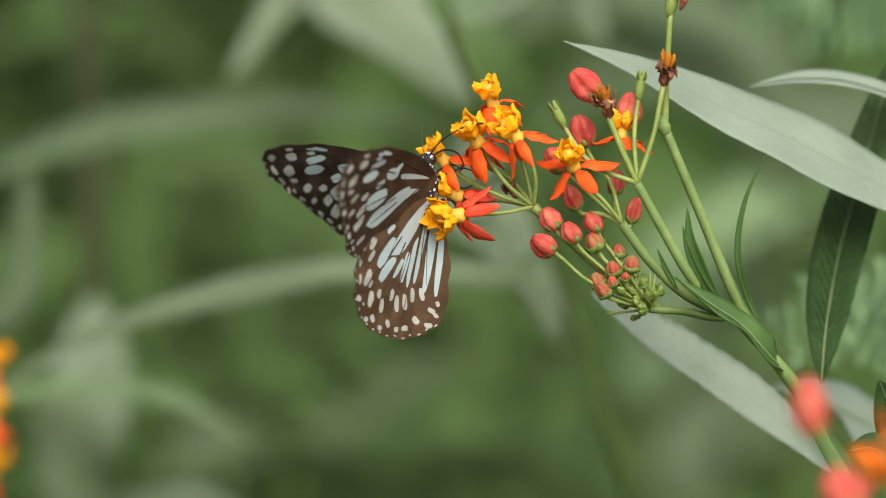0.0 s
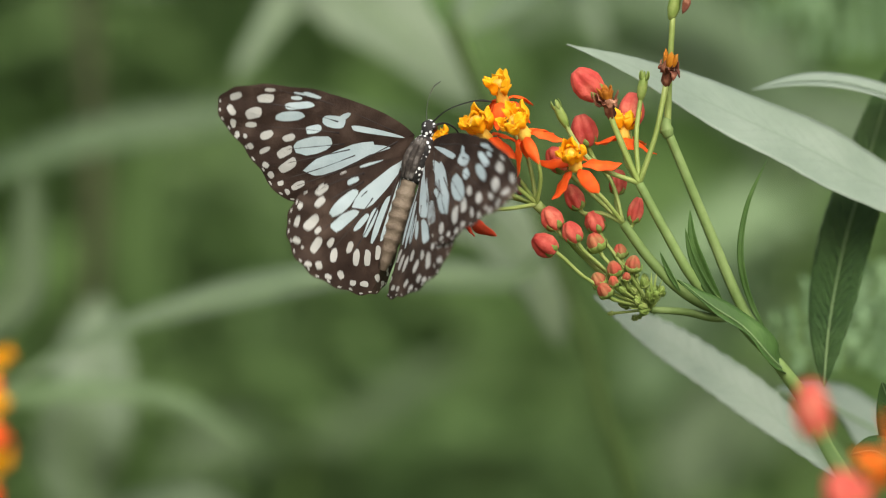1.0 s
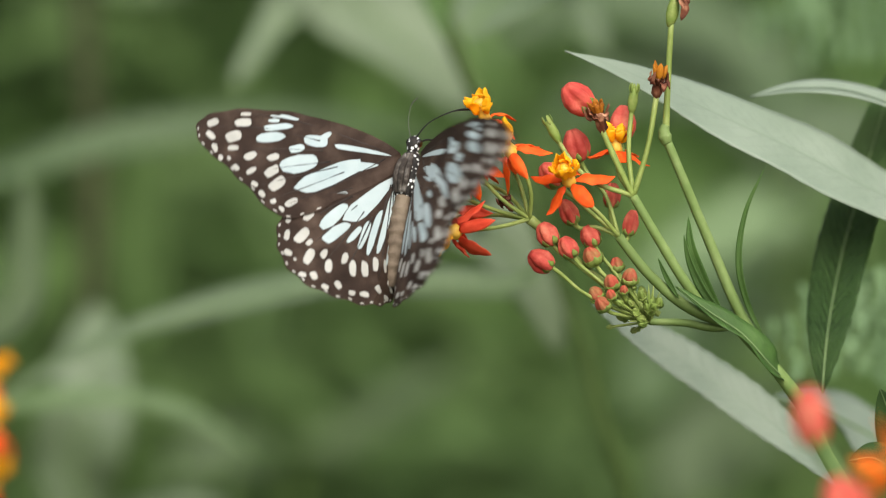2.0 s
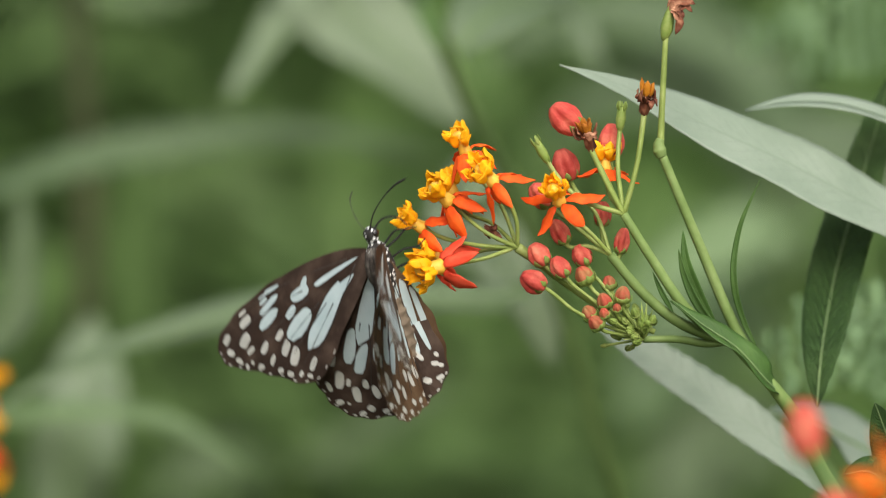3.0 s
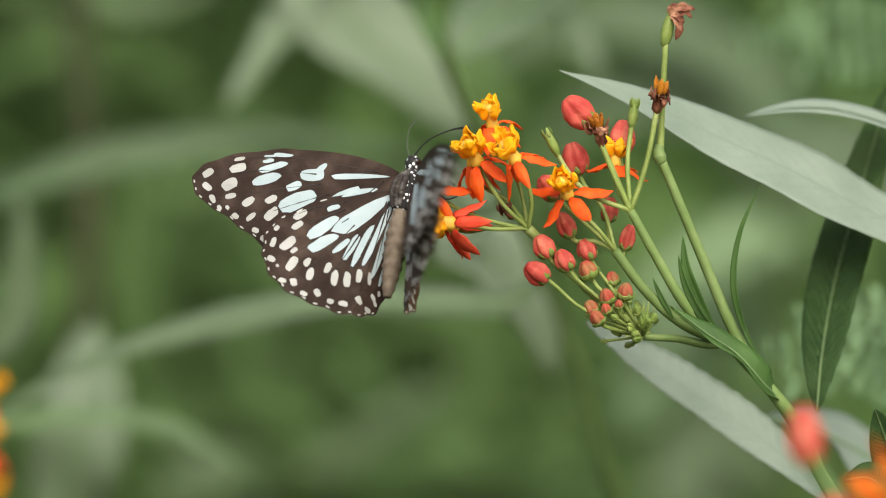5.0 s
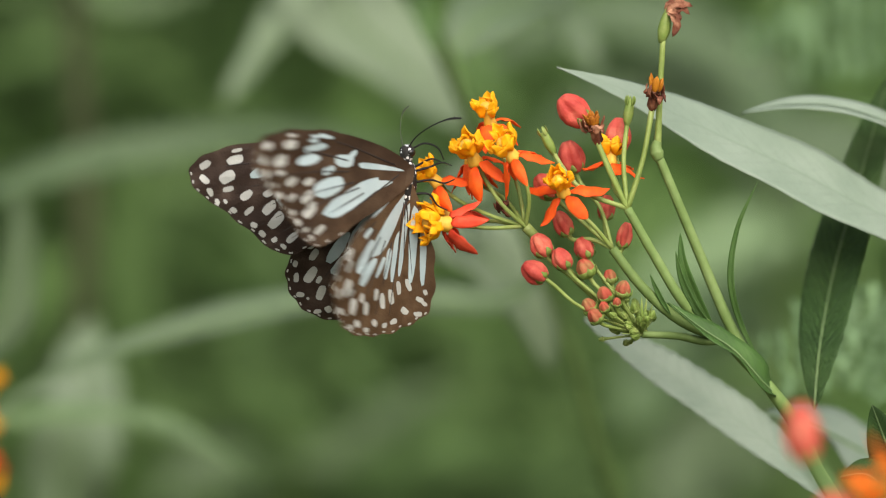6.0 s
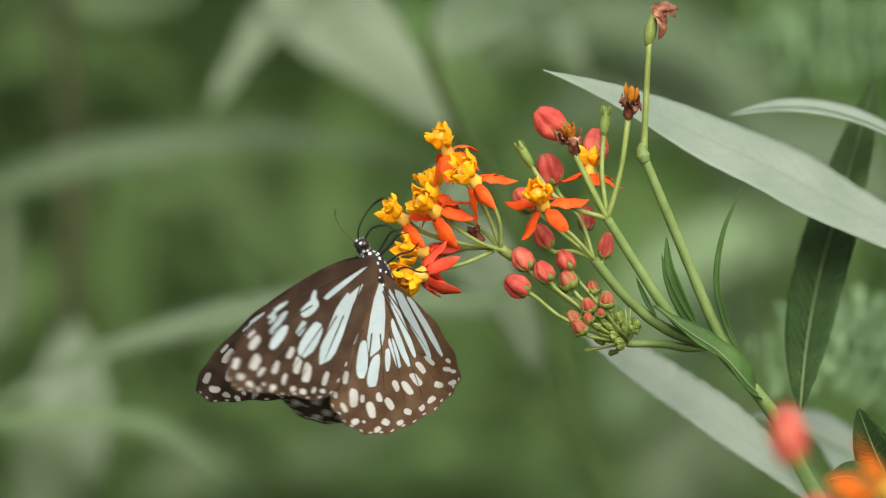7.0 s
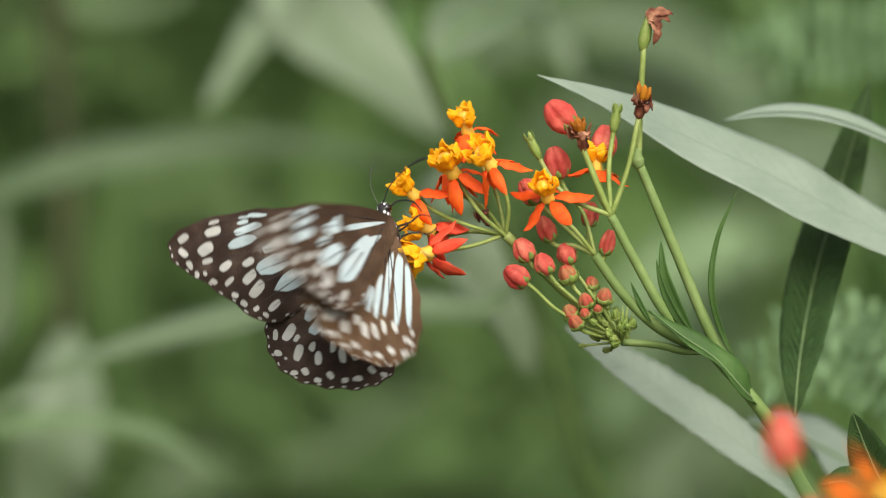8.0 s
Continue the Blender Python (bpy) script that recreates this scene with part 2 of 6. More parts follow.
def ring_grid(bm, rings, close=True, cap=True):
    """Skin a list of rings of places."""
    vs = [[bm.verts.new(v) for v in r] for r in rings]
    for a, b in zip(vs, vs[1:]):
        m = len(a)
        for i in range(m if close else m - 1):
            bm.faces.new((a[i], a[(i + 1) % m], b[(i + 1) % m], b[i]))
    if cap and close:
        bm.faces.new(vs[0][::-1])
        bm.faces.new(vs[-1])
    return vs


def tube(bm, points, radii, n=12, seg=8, knobs=0.0, seed=0):
    """A stem or hair through the points; radii are spread evenly along it."""
    c = curve(points, n)
    rings = []
    side = Vector((0.31, 0.83, 0.46))
    for i, q in enumerate(c):
        t = (c[min(i + 1, n)] - c[max(i - 1, 0)]).normalized()
        side = (side - t * side.dot(t)).normalized()
        up = t.cross(side)
        u = i / n * (len(radii) - 1)
        k = min(int(u), len(radii) - 2) if len(radii) > 1 else 0
        r = radii[k] + (radii[min(k + 1, len(radii) - 1)] - radii[k]) * (u - k)
        r *= 1 + knobs * noise.noise((seed, i * 0.7, 3.1))
        rings.append([q + (side * math.cos(a) + up * math.sin(a)) * r for a in [2 * math.pi * j / seg for j in range(seg)]])
    ring_grid(bm, rings)


def frame_of(base, axis, spin=0.0, size=1.0):
    """A matrix that stands at base with its z along axis."""
    q = Vector(axis).normalized().to_track_quat("Z", "Y")
    return Matrix.LocRotScale(Vector(base), q, (size, size, size)) @ Matrix.Rotation(radians(spin), 4, "Z")


def lathe(bm, profile, m=None, seg=14, lobes=0, depth=0.0, bumps=0.0, seed=0):
    """Turn a profile of (radius, height) round z; lobes cuts furrows along it."""
    m = m or Matrix()
    rings = []
    for k, (r, h) in enumerate(profile):
        ring = []
        for j in range(seg):
            a = 2 * math.pi * j / seg
            q = r * (1 - depth * abs(math.cos(lobes * a / 2)) ** 6 if lobes else 1)
            q *= 1 + bumps * noise.noise((seed + 2 * math.cos(a), 2 * math.sin(a), h))
            ring.append(m @ Vector((q * math.cos(a), q * math.sin(a), h)))
        rings.append(ring)
    ring_grid(bm, rings)


def blade(bm, points, width, facing, n=22, cols=6, fold=0.18, wave=0.04, thick=0.35, peak=0.42, blunt=0.75, seed=0, twist=0.0, ribs=0.0):
    """A lance-shaped leaf along the points: a folded, waved sheet with a real thickness."""
    c = curve(points, n)
    top = []
    for i, q in enumerate(c):
        u = i / n
        t = (c[min(i + 1, n)] - c[max(i - 1, 0)]).normalized()
        f = Vector(facing).normalized()
        if twist:
            f = Matrix.Rotation(radians(twist) * u, 3, t) @ f
        w = t.cross(f).normalized()
        f = w.cross(t)
        x = u / peak if u < peak else (1 - u) / (1 - peak)
        half = 0.5 * width * max(math.sin(math.pi / 2 * max(x, 0)) ** blunt, 0.02)
        row = []
        for j in range(cols + 1):
            v = 2 * j / cols - 1
            lift = half * (fold * abs(v) + wave * v * v * math.sin(u * 17 + seed + (v > 0) * 1.9)
                           + 0.5 * wave * noise.noise((seed, u * 6, v * 2))) + ribs * abs(v) * math.sin(u * 120 - abs(v) * 7 + (v > 0) * 1.3)
            row.append(q + w * half * v + f * lift)
        top.append(row + [p - f * thick * (1 - 0.6 * abs(2 * j / cols - 1)) for j, p in reversed(list(enumerate(row)))])
    along = bm.verts.layers.float_vector.get("along") or bm.verts.layers.float_vector.new("along")
    for i, ring in enumerate(ring_grid(bm, top)):
        for j, vert in enumerate(ring):
            vert[along] = (i / n, 2 * min(j, 2 * cols + 1 - j) / cols - 1, 0)


def leaf(name, parent, base, points, width, facing, mat, rib=MIDRIB, label="", rib_size=0.5, **kw):
    """A leaf part with its midrib as a sub-part."""
    bm = bmesh.new()
    blade(bm, points, width, facing, **kw)
    ob = part(name, bm, mat, parent, label, base)
    if rib:
        bm = bmesh.new()
        f = Vector(facing).normalized()
        tube(bm, [Vector(p) + f * 0.25 for p in points], [rib_size, rib_size * 0.9, rib_size * 0.25], 22, 6)
        part("midrib", bm, rib, ob, "", base)
    return ob

# ---- the ground and the green behind ----
bm = bmesh.new()
bmesh.ops.create_grid(bm, x_segments=60, y_segments=60, size=40.0)
for v in bm.verts:
    v.co.z = 0.02 * noise.noise(v.co * 1.3)
me = bpy.data.meshes.new("ground")
bm.to_mesh(me)
bm.free()
me.materials.append(SOIL)
ground = tagged(new("ground", me), "bare brown garden soil with low green growth", "ground", kind="structure")


def hedge():
    """A dense, uneven wall of shrubs behind the bed, too deep and soft to pick apart."""
    bm = bmesh.new()
    rings = []
    for i in range(91):
        x = -4.5 + 0.1 * i
        row = []
        for j in range(33):
            a = j / 32
            z = 3.4 * math.sin(math.pi * min(a * 0.72, 0.5)) if a < 0.7 else 3.4 * (1 - (a - 0.7) * 0.1)
            y = 2.1 + 1.3 * a + max(0, a - 0.7) * 2.5
            q = Vector((x, y, z))
            row.append(q + Vector((0, 1, 0.3)) * (0.28 * noise.noise(q * 1.7) + 0.12 * noise.noise(q * 5.1)))
        rings.append(row)
    ring_grid(bm, rings, close=False)
    bmesh.ops.solidify(bm, geom=bm.faces[:], thickness=0.4)
    me = bpy.data.meshes.new("hedge")
    bm.to_mesh(me)
    bm.free()
    me.shade_smooth()
    me.materials.append(HEDGE)
    return tagged(new("hedge", me), "dense dark green shrubs far behind the bed", "hedge", kind="stuff")


def scatter(name, count, x, y, z, size, mat, label, seed, lean=0.6, narrow=True):
    """Many small lance-shaped leaves in a box, joined: growth that nobody could count."""
    rnd = random.Random(seed)
    verts, faces = [], []
    shape = ((0, 0), (0.25, 0.42), (0.55, 0.5), (0.82, 0.28), (1, 0))
    for _ in range(count):
        yy = rnd.uniform(*y)
        spread = 0.35 + 0.65 * (yy - y[0] + 0.3) / (y[1] - y[0] + 0.3)
        p = Vector((rnd.uniform(*x) * (spread if narrow else 1), yy, rnd.uniform(*z)))
        p.z = z[0] + (p.z - z[0]) * (0.82 + 0.36 * noise.noise((p.x * 2.1, p.y * 2.1, 0.4)))
        d = Vector((rnd.gauss(0, 1), rnd.gauss(0, 0.6), rnd.gauss(-0.1, lean))).normalized()
        w = d.cross(Vector((rnd.gauss(0, 0.4), rnd.gauss(-0.5, 0.4), 1))).normalized()
        nrm = w.cross(d)
        ln = rnd.uniform(*size)
        wd = ln * rnd.uniform(0.16, 0.3)
        k = len(verts)
        for u, h in shape:
            c = p + d * ln * u - Vector((0, 0, 1)) * ln * 0.35 * u * u
            verts += [c - w * wd * h, c + nrm * wd * 0.12 - nrm * wd * 0.3 * h, c + w * wd * h]
        for i in range(len(shape) - 1):
            a = k + 3 * i
            faces += [(a, a + 1, a + 4, a + 3), (a + 1, a + 2, a + 5, a + 4)]
    me = bpy.data.meshes.new(name)
    me.from_pydata(verts, [], faces)
    me.shade_smooth()
    me.materials.append(mat)
    return tagged(new(name, me), label, "foliage", kind="stuff")


hedge()
scatter("shrub_leaves", 3200, (-0.75, 0.75), (1.3, 2.3), (0.2, 1.9), (0.05, 0.12), BUSH_LEAF, "crowded green leaves of the shrubs behind", 11)
scatter("undergrowth", 900, (-0.5, 0.5), (0.62, 1.1), (0.05, 0.86), (0.06, 0.14), BUSH_LEAF, "low dull green undergrowth between the stems", 23)

# Added leaves whose dark colour stands for shaded gaps at left and low behind.
scatter("dark_shrub", 2000, (-0.62, -0.03), (1.15, 1.6), (0.2, 1.7), (0.05, 0.11), SHADE_LEAF, "added leaves, coloured dark as the shaded gap beside the flower bed", 31, narrow=False)
scatter("dark_undergrowth", 1500, (-0.2, 0.09), (1.0, 1.4), (0.05, 1.1), (0.05, 0.11), SHADE_LEAF, "added leaves, coloured dark as the shade low behind the bed", 37, narrow=False)

scatter("hedge_leaves", 5200, (-3.6, 4.8), (1.75, 2.5), (0.05, 2.2), (0.07, 0.16), BUSH_LEAF, "crowded leaves on the face of the hedge", 41, narrow=False)
scatter("weeds", 2600, (-1.6, 1.6), (-0.9, 1.9), (0.0, 0.14), (0.05, 0.13), BUSH_LEAF, "low green weeds covering the soil", 43, 1.2, narrow=False)


def soft_plant(stem_points, stem_radii, leaves, label, bark=BACK_STEM):
    """A tall plant behind the flowers: one stem down to the ground and long drooping leaves on it."""
    base = Vector(stem_points[-1])
    ob = thing("milkweed_plant", base, label, "plant", "milkweed plants in the bed")
    bm = bmesh.new()
    tube(bm, stem_points, stem_radii, 30, 10, 0.06, 4)
    part("stem", bm, bark, ob, "", base)
    for k, (points, width, facing, *kind) in enumerate(leaves):
        leaf("leaf", ob, base, points, width, facing, kind[0] if kind else BACK_LEAF, MIDRIB, "", 0.9, n=26, cols=6, fold=0.25, wave=0.1, thick=0.5, seed=k * 2.3)
    return ob


soft_plant(
    [(-37.2, 470, 148.1), (-21.6, 385, 103.8), (-10.7, 285, 80.2), (-1.5, 235, 65.0), (4.3, 220, 51.2), (9.7, 220, 39.0), (18.6, 220, 21.8), (27.2, 220, 1.0), (34.7, 220, -19.1),
     (40.4, 220, -40.6), (45.1, 220, -55.0), (50.5, 221, -74), (58, 222, -110), (66, 223, -200), (70, 224, -500), (66, 225, -1000)],
    [2.6, 2.6, 2.3, 2.1, 2.1, 2.4, 3.2],
    [([(-21.6, 388, 104.9), (-28.3, 388, 103.7), (-31.0, 384, 90.5), (-25.1, 378, 75.5), (-12.2, 373, 62.6), (-1.2, 368, 52.7), (8.1, 365, 41.5)], 38, (-0.05, -0.6, 0.8), UNDER_LEAF),
     ([(-22.3, 388, 105.4), (-29.8, 384, 99.7), (-37.1, 378, 85.4), (-45.9, 372, 70.7), (-53.9, 368, 59.9), (-61.3, 365, 48.7)], 16, (-0.3, -0.6, 0.75), UNDER_LEAF),
     ([(-10.7, 285, 80.2), (-5.2, 245, 71.5), (-1.5, 214, 62.3), (1.1, 212, 54.4)], 6, (-0.3, -0.8, 0.3), YOUNG_LEAF),
     ([(26.6, 222, 2.4), (22.3, 224, -4.8), (1.4, 226, -6.5), (-24.6, 228, -6.2), (-46.3, 228, -9.4), (-68.0, 228, -15.2), (-92.5, 228, -23.3), (-115.5, 227, -36.6)], 12, (0.05, -0.6, 0.8)),
     ([(18.4, 222, 22.3), (6.5, 228, 21.8), (5.1, 236, 13.4), (14.3, 242, 4.2), (23.5, 246, -6.3), (30.6, 250, -25.5)], 22, (-0.3, -0.7, 0.65), UNDER_LEAF),
     ([(2.8, 222, 54.2), (11.6, 236, 65.1), (22.5, 272, 71.7), (38.5, 400, 73.2), (48.6, 400, 59.8)], 22, (0.1, -0.65, 0.75))],
    "tall milkweed with a thick green stem and long drooping leaves")
soft_plant(
    [(-147.2, 330, 13.7), (-144.0, 330, -30.6), (-142.4, 330, -62.2), (-165, 330, -1000)],
    [3.0, 3.5, 4.5],
    [([(-145.6, 330, 4.0), (-147.5, 390, 15.0), (-126.0, 470, 29.0), (-98.5, 500, 38.5), (-70.0, 510, 43.5), (-40.0, 500, 44.0), (1.9, 480, 36.0)], 16, (0.0, -0.7, 0.7), HAZE_LEAF),
     ([(-144.3, 330, -35.3), (-127.3, 322, -41.4), (-103.2, 316, -38.8), (-84.2, 312, -39.8), (-66.9, 310, -44.8), (-50.6, 310, -55.7)], 10, (0.1, -0.5, 0.85), MID_LEAF),
     ([(-146.2, 335, -8.4), (-133.6, 350, -21.4), (-122.3, 350, -13.4), (-118.4, 350, 8.3), (-119.1, 350, 26.0)], 12, (0.2, -0.9, 0.3), HAZE_LEAF)],
    "milkweed with broad pale leaves among the shrubs")
soft_plant(
    [(-105.6, 420, -85.7), (-104.8, 420, -101.0), (-125, 430, -500), (-130, 430, -1000)],
    [2.5, 3.5, 4.5],
    [([(-105.6, 420, -86.5), (-110.3, 415, -66.7), (-106.8, 410, -46.1), (-105.2, 415, -29.4), (-104.7, 425, -13.4)], 28, (0.1, -0.85, 0.5)),
     ([(-105.3, 420, -89.1), (-93.4, 440, -81.8), (-76.7, 450, -79.0), (-55.8, 450, -86.0)], 16, (0, -0.7, 0.7))],
    "low milkweed with broad upright grey-green leaves")
soft_plant(
    [(-128.5, 620, 159.0), (-126.6, 620, 99.9), (-124.2, 620, 64.4), (-122.2, 620, 17.1), (-160, 620, -300), (-165, 620, -1000)],
    [4.0, 4.2, 4.6, 5.0],
    [([(-126.6, 620, 99.9), (-108.4, 620, 94.0), (-92.7, 620, 95.9), (-74.9, 620, 105.8)], 12, (0, -0.7, 0.7), SHADED_LEAF),
     ([(-128.1, 620, 139.3), (-140.0, 620, 123.5), (-147.9, 620, 111.7), (-163.6, 620, 95.9)], 20, (0, -0.7, 0.7), SHADED_LEAF)],
    "tall brown-stemmed milkweed deep in the shrubs", BROWN_STEM)
soft_plant(
    [(-67.0, 1000, -72.7), (-65.8, 1000, -97.5), (-72, 1000, -300), (-80, 1000, -1000)],
    [2.5, 3.5, 4.5],
    [([(-67.0, 1000, -82.6), (-52.4, 1010, -83.1), (-32.5, 1010, -70.6), (-12.5, 1010, -56.9), (7.4, 1010, -45.7)], 19, (0, -0.7, 0.7), SHADED_LEAF),
     ([(-66.5, 1000, -95.0), (-87.8, 1020, -86.0), (-107.9, 1020, -88.5), (-125.4, 1020, -106.1)], 27, (0, -0.7, 0.7), SHADED_LEAF)],
    "low milkweed with arching green leaves, shade in their colour")
soft_plant(
    [(142.2, 900, 44.8), (144.5, 900, -13.8), (146.9, 900, -107.7), (125, 900, -1000)],
    [2.5, 3.0, 3.5],
    [([(142.6, 900, 14.3), (138.2, 880, 21.1), (119.0, 870, 10.6), (97.9, 865, 1.4), (72.4, 860, -18.1)], 29, (0, -0.7, 0.7), MID_LEAF),
     ([(143.6, 900, -2.1), (131.9, 920, 9.7), (113.6, 930, -6.9), (89.7, 930, -35.6)], 52, (0, -0.8, 0.6), MID_LEAF),
     ([(142.2, 900, 21.3), (158.0, 920, 47.7), (179.4, 920, 42.9), (203.1, 920, 14.5)], 47, (0, -0.75, 0.6), HAZE_LEAF),
     ([(142.4, 900, 33.1), (117.9, 960, 70.6), (81.5, 960, 75.5), (42.7, 960, 56.1)], 44, (0, -0.65, 0.75), HAZE_LEAF),
     ([(142.2, 900, 40.1), (134.9, 960, 82.7), (100.9, 960, 104.6), (52.4, 960, 107.0), (16.0, 960, 90.0)], 39, (0, -0.65, 0.75), HAZE_LEAF),
     ([(145.0, 900, -84.2), (127.2, 920, -70.9), (108.2, 920, -85.2), (94.0, 920, -108.9)], 52, (0, -0.7, 0.7), SHADED_LEAF),
     ([(144.5, 900, -37.3), (123.8, 940, -28.6), (99.8, 940, -38.2), (80.6, 940, -67.0)], 52, (0, -0.7, 0.7), MID_LEAF)],
    "tall milkweed with wide pale leaves in the shade")


def fern(far, stems, label):
    """A feathery plant: thin ribs with rows of small oval leaflets."""
    stems = [([(x * far, (850 + y) * far - 850, z * far if z > -500 else z) for x, y, z in points], size * far) for points, size in stems]
    base = stems[0][0][0]
    ob = thing("feathery_plant", base, label, "plant")
    for s, (points, size) in enumerate(stems):
        bm = bmesh.new()
        tube(bm, points, [1.2, 0.8, 0.5, 0.4, 0.3], 40, 5)
        rib = part("rib", bm, FERN, ob, "", base)
        c = [q for q in curve(points, 160) if q.z > -70]
        gap = size * 0.75
        keep, run = [], 0.0
        for a, b in zip(c, c[1:]):
            run += (b - a).length
            if run > gap:
                keep.append(b)
                run = 0.0
        c = keep
        rnd = random.Random(s + 7)
        for i in range(1, len(c)):
            t = (c[i] - c[i - 1]).normalized()
            for side in (-1, 1):
                bm = bmesh.new()
                out = (Vector((t.z, rnd.uniform(-0.5, 0.3), -t.x)) * side + t * rnd.uniform(0.1, 0.6)).normalized() * rnd.uniform(0.75, 1.15)
                f = Vector((0.1 * side + rnd.uniform(-0.3, 0.3), -0.6, 0.8))
                blade(bm, [c[i], c[i] + out * size * 0.5, c[i] + out * size + Vector((0, 0, -size * 0.15))], size * 0.5, f, 6, 2, 0.1, 0.0, 0.25, 0.5, 0.6)
                part("leaflet", bm, FERN, rib, "", base)
    return ob


fern(1.06, [
    ([(216, 90, -1000), (124.7, 90, -74.8), (119.7, 90, -36.9), (109.6, 90, -23.1), (94.5, 90, -16.8), (73.1, 90, -16.8)], 4.8),
    ([(216, 90, -1000), (124.7, 90, -74.8), (122.7, 94, -34.6), (112.6, 94, -16.9), (97.4, 94, -10.5), (79.7, 94, -9.3)], 4.8),
    ([(216, 90, -1000), (124.7, 90, -74.8), (125.8, 98, -32.2), (118.2, 98, -13.1), (105.5, 98, -7.4), (90.2, 98, -5.5)], 4.8),
    ([(216, 90, -1000), (124.7, 90, -74.8), (117.2, 90, -49.5), (107.1, 90, -29.4), (94.5, 90, -21.8), (76.8, 90, -23.1)], 4.8)],
    "feathery blue-green plant with small oval leaflets")
fern(1.0, [
    ([(270, 330, -1000), (265, 330, -300), (159.7, 330, 61.2), (137.6, 330, 69.1), (115.4, 330, 69.1), (85.4, 330, 66.3)], 6),
    ([(270, 330, -1000), (265, 330, -300), (159.7, 330, 61.2), (140.8, 330, 64.4), (121.8, 330, 61.5), (102.8, 330, 59.6)], 6),
    ([(270, 330, -1000), (265, 330, -300), (159.7, 330, 61.2), (140.8, 330, 75.4), (118.6, 330, 76.2), (98.0, 330, 73.1)], 6)],
    "feathery spray of small green leaflets in the distance")

# ---- the flowering milkweed ----
NODE = (68.5, 0, -24.4)
ROOT = (160, 10, -1000)
plant = thing("milkweed_plant", ROOT, "flowering milkweed with long narrow leaves and upright green stems", "plant", "milkweed plants in the bed")
bm = bmesh.new()
tube(bm, [(59.0, 3, -13.6), NODE, (73.2, 3, -30.8), (77.2, 4, -39.4), (82.4, 5, -47.8), (92.0, 6, -64.1), (140, 10, -400), ROOT], [1.1, 1.5, 1.4, 1.5, 2.2, 3.4], 40, 10, 0.05, 2)
part("stem", bm, STEM, plant, "", ROOT)
bm = bmesh.new()
tube(bm, [(65.9, 4, -21.1), (61.1, 4, -13.1), (52.7, 3, 5.8), (44.8, 2, 24.6)], [1.25, 1.2, 1.05, 0.92], 24, 9, 0.04, 5)
tube(bm, [(44.9, 2, 27.0), (44.5, 2, 25.9), (44.7, 2, 24.6), (45.2, 2, 23.2)], [0.8, 1.2, 1.45, 0.95], 10, 10, 0.25, 2)
part("flower_stalk", bm, STEM, plant, "bare flower stalk with a knobbly joint", ROOT)
bm = bmesh.new()
tube(bm, [(44.8, 2, 24.6), (45.1, 2, 32.1), (45.5, 2, 40.1), (45.9, 2, 47.5)], [0.8, 0.66, 0.62, 0.6], 16, 8)
part("pedicel", bm, PEDICEL, plant, "", ROOT)
bm = bmesh.new()
lathe(bm, [(0.55, -0.8), (1.0, 0.2), (1.3, 1.6), (1.25, 3.2), (0.95, 4.8), (0.6, 6.2), (0.3, 6.9)], frame_of((45.7, 2, 47.6), (0.22, 0, 1)), 14, 5, 0.2, 0.14, 3)
part("seed_head", bm, CALYX, plant, "green swollen seed head with a shrivelled brown flower", ROOT)


def wither(name, base, axis, parent, origin, size=1.0, seed=0, orange=True):
    """A dried-up flower: a crumpled brown cone, shrunken curled petals and a tuft of wilted orange hoods."""
    rnd = random.Random(seed)
    m = frame_of(base, axis, 0, size)
    bm = bmesh.new()
    lathe(bm, [(0.6, -0.5), (1.2, 0.5), (1.4, 2.0), (1.1, 4.8), (1.3, 4.4), (0.7, 5.0)], m, 14, 5, 0.35, 0.7, seed)
    for k in range(11):
        a = k * 0.61 + rnd.uniform(-0.2, 0.2)
        o = Vector((math.cos(a), math.sin(a), 0))
        pts = [m @ (o * 1.0 + Vector((0, 0, z0))) for z0 in (3.0,)] + [m @ (o * 2.0 + Vector((0, 0, 4.0 + rnd.uniform(-1, 1)))),
               m @ (o * rnd.uniform(1.4, 3.4) + Vector((0, 0, 5.4 + rnd.uniform(-4, 2.2))))]
        blade(bm, pts, rnd.uniform(1.2, 2.2) * size, m.to_3x3() @ (o + Vector((0, 0, 0.4))), 6, 3, 0.5, 0.3, 0.25, 0.5, 0.6, k)
    ob = part(name, bm, WITHERED, parent, "shrivelled dark brown flower", origin)
    if orange:
        bm = bmesh.new()
        for k in range(6):
            a = k * 1.05 + rnd.uniform(-0.2, 0.2)
            o = Vector((math.cos(a), math.sin(a), 0))
            pts = [m @ (o * 0.8 + Vector((0, 0, 4))), m @ (o * 1.6 + Vector((0, 0, 6))), m @ (o * rnd.uniform(1.2, 2.4) + Vector((0, 0, 8 + rnd.uniform(-1, 0.6))))]
            blade(bm, pts, 1.7 * size, m.to_3x3() @ (-o + Vector((0, 0, 0.3))), 6, 3, 0.4, 0.3, 0.25, 0.5, 0.6, k)
        part("wilted_tuft", bm, WILTED, ob, "wilted orange hoods", origin)
    return ob


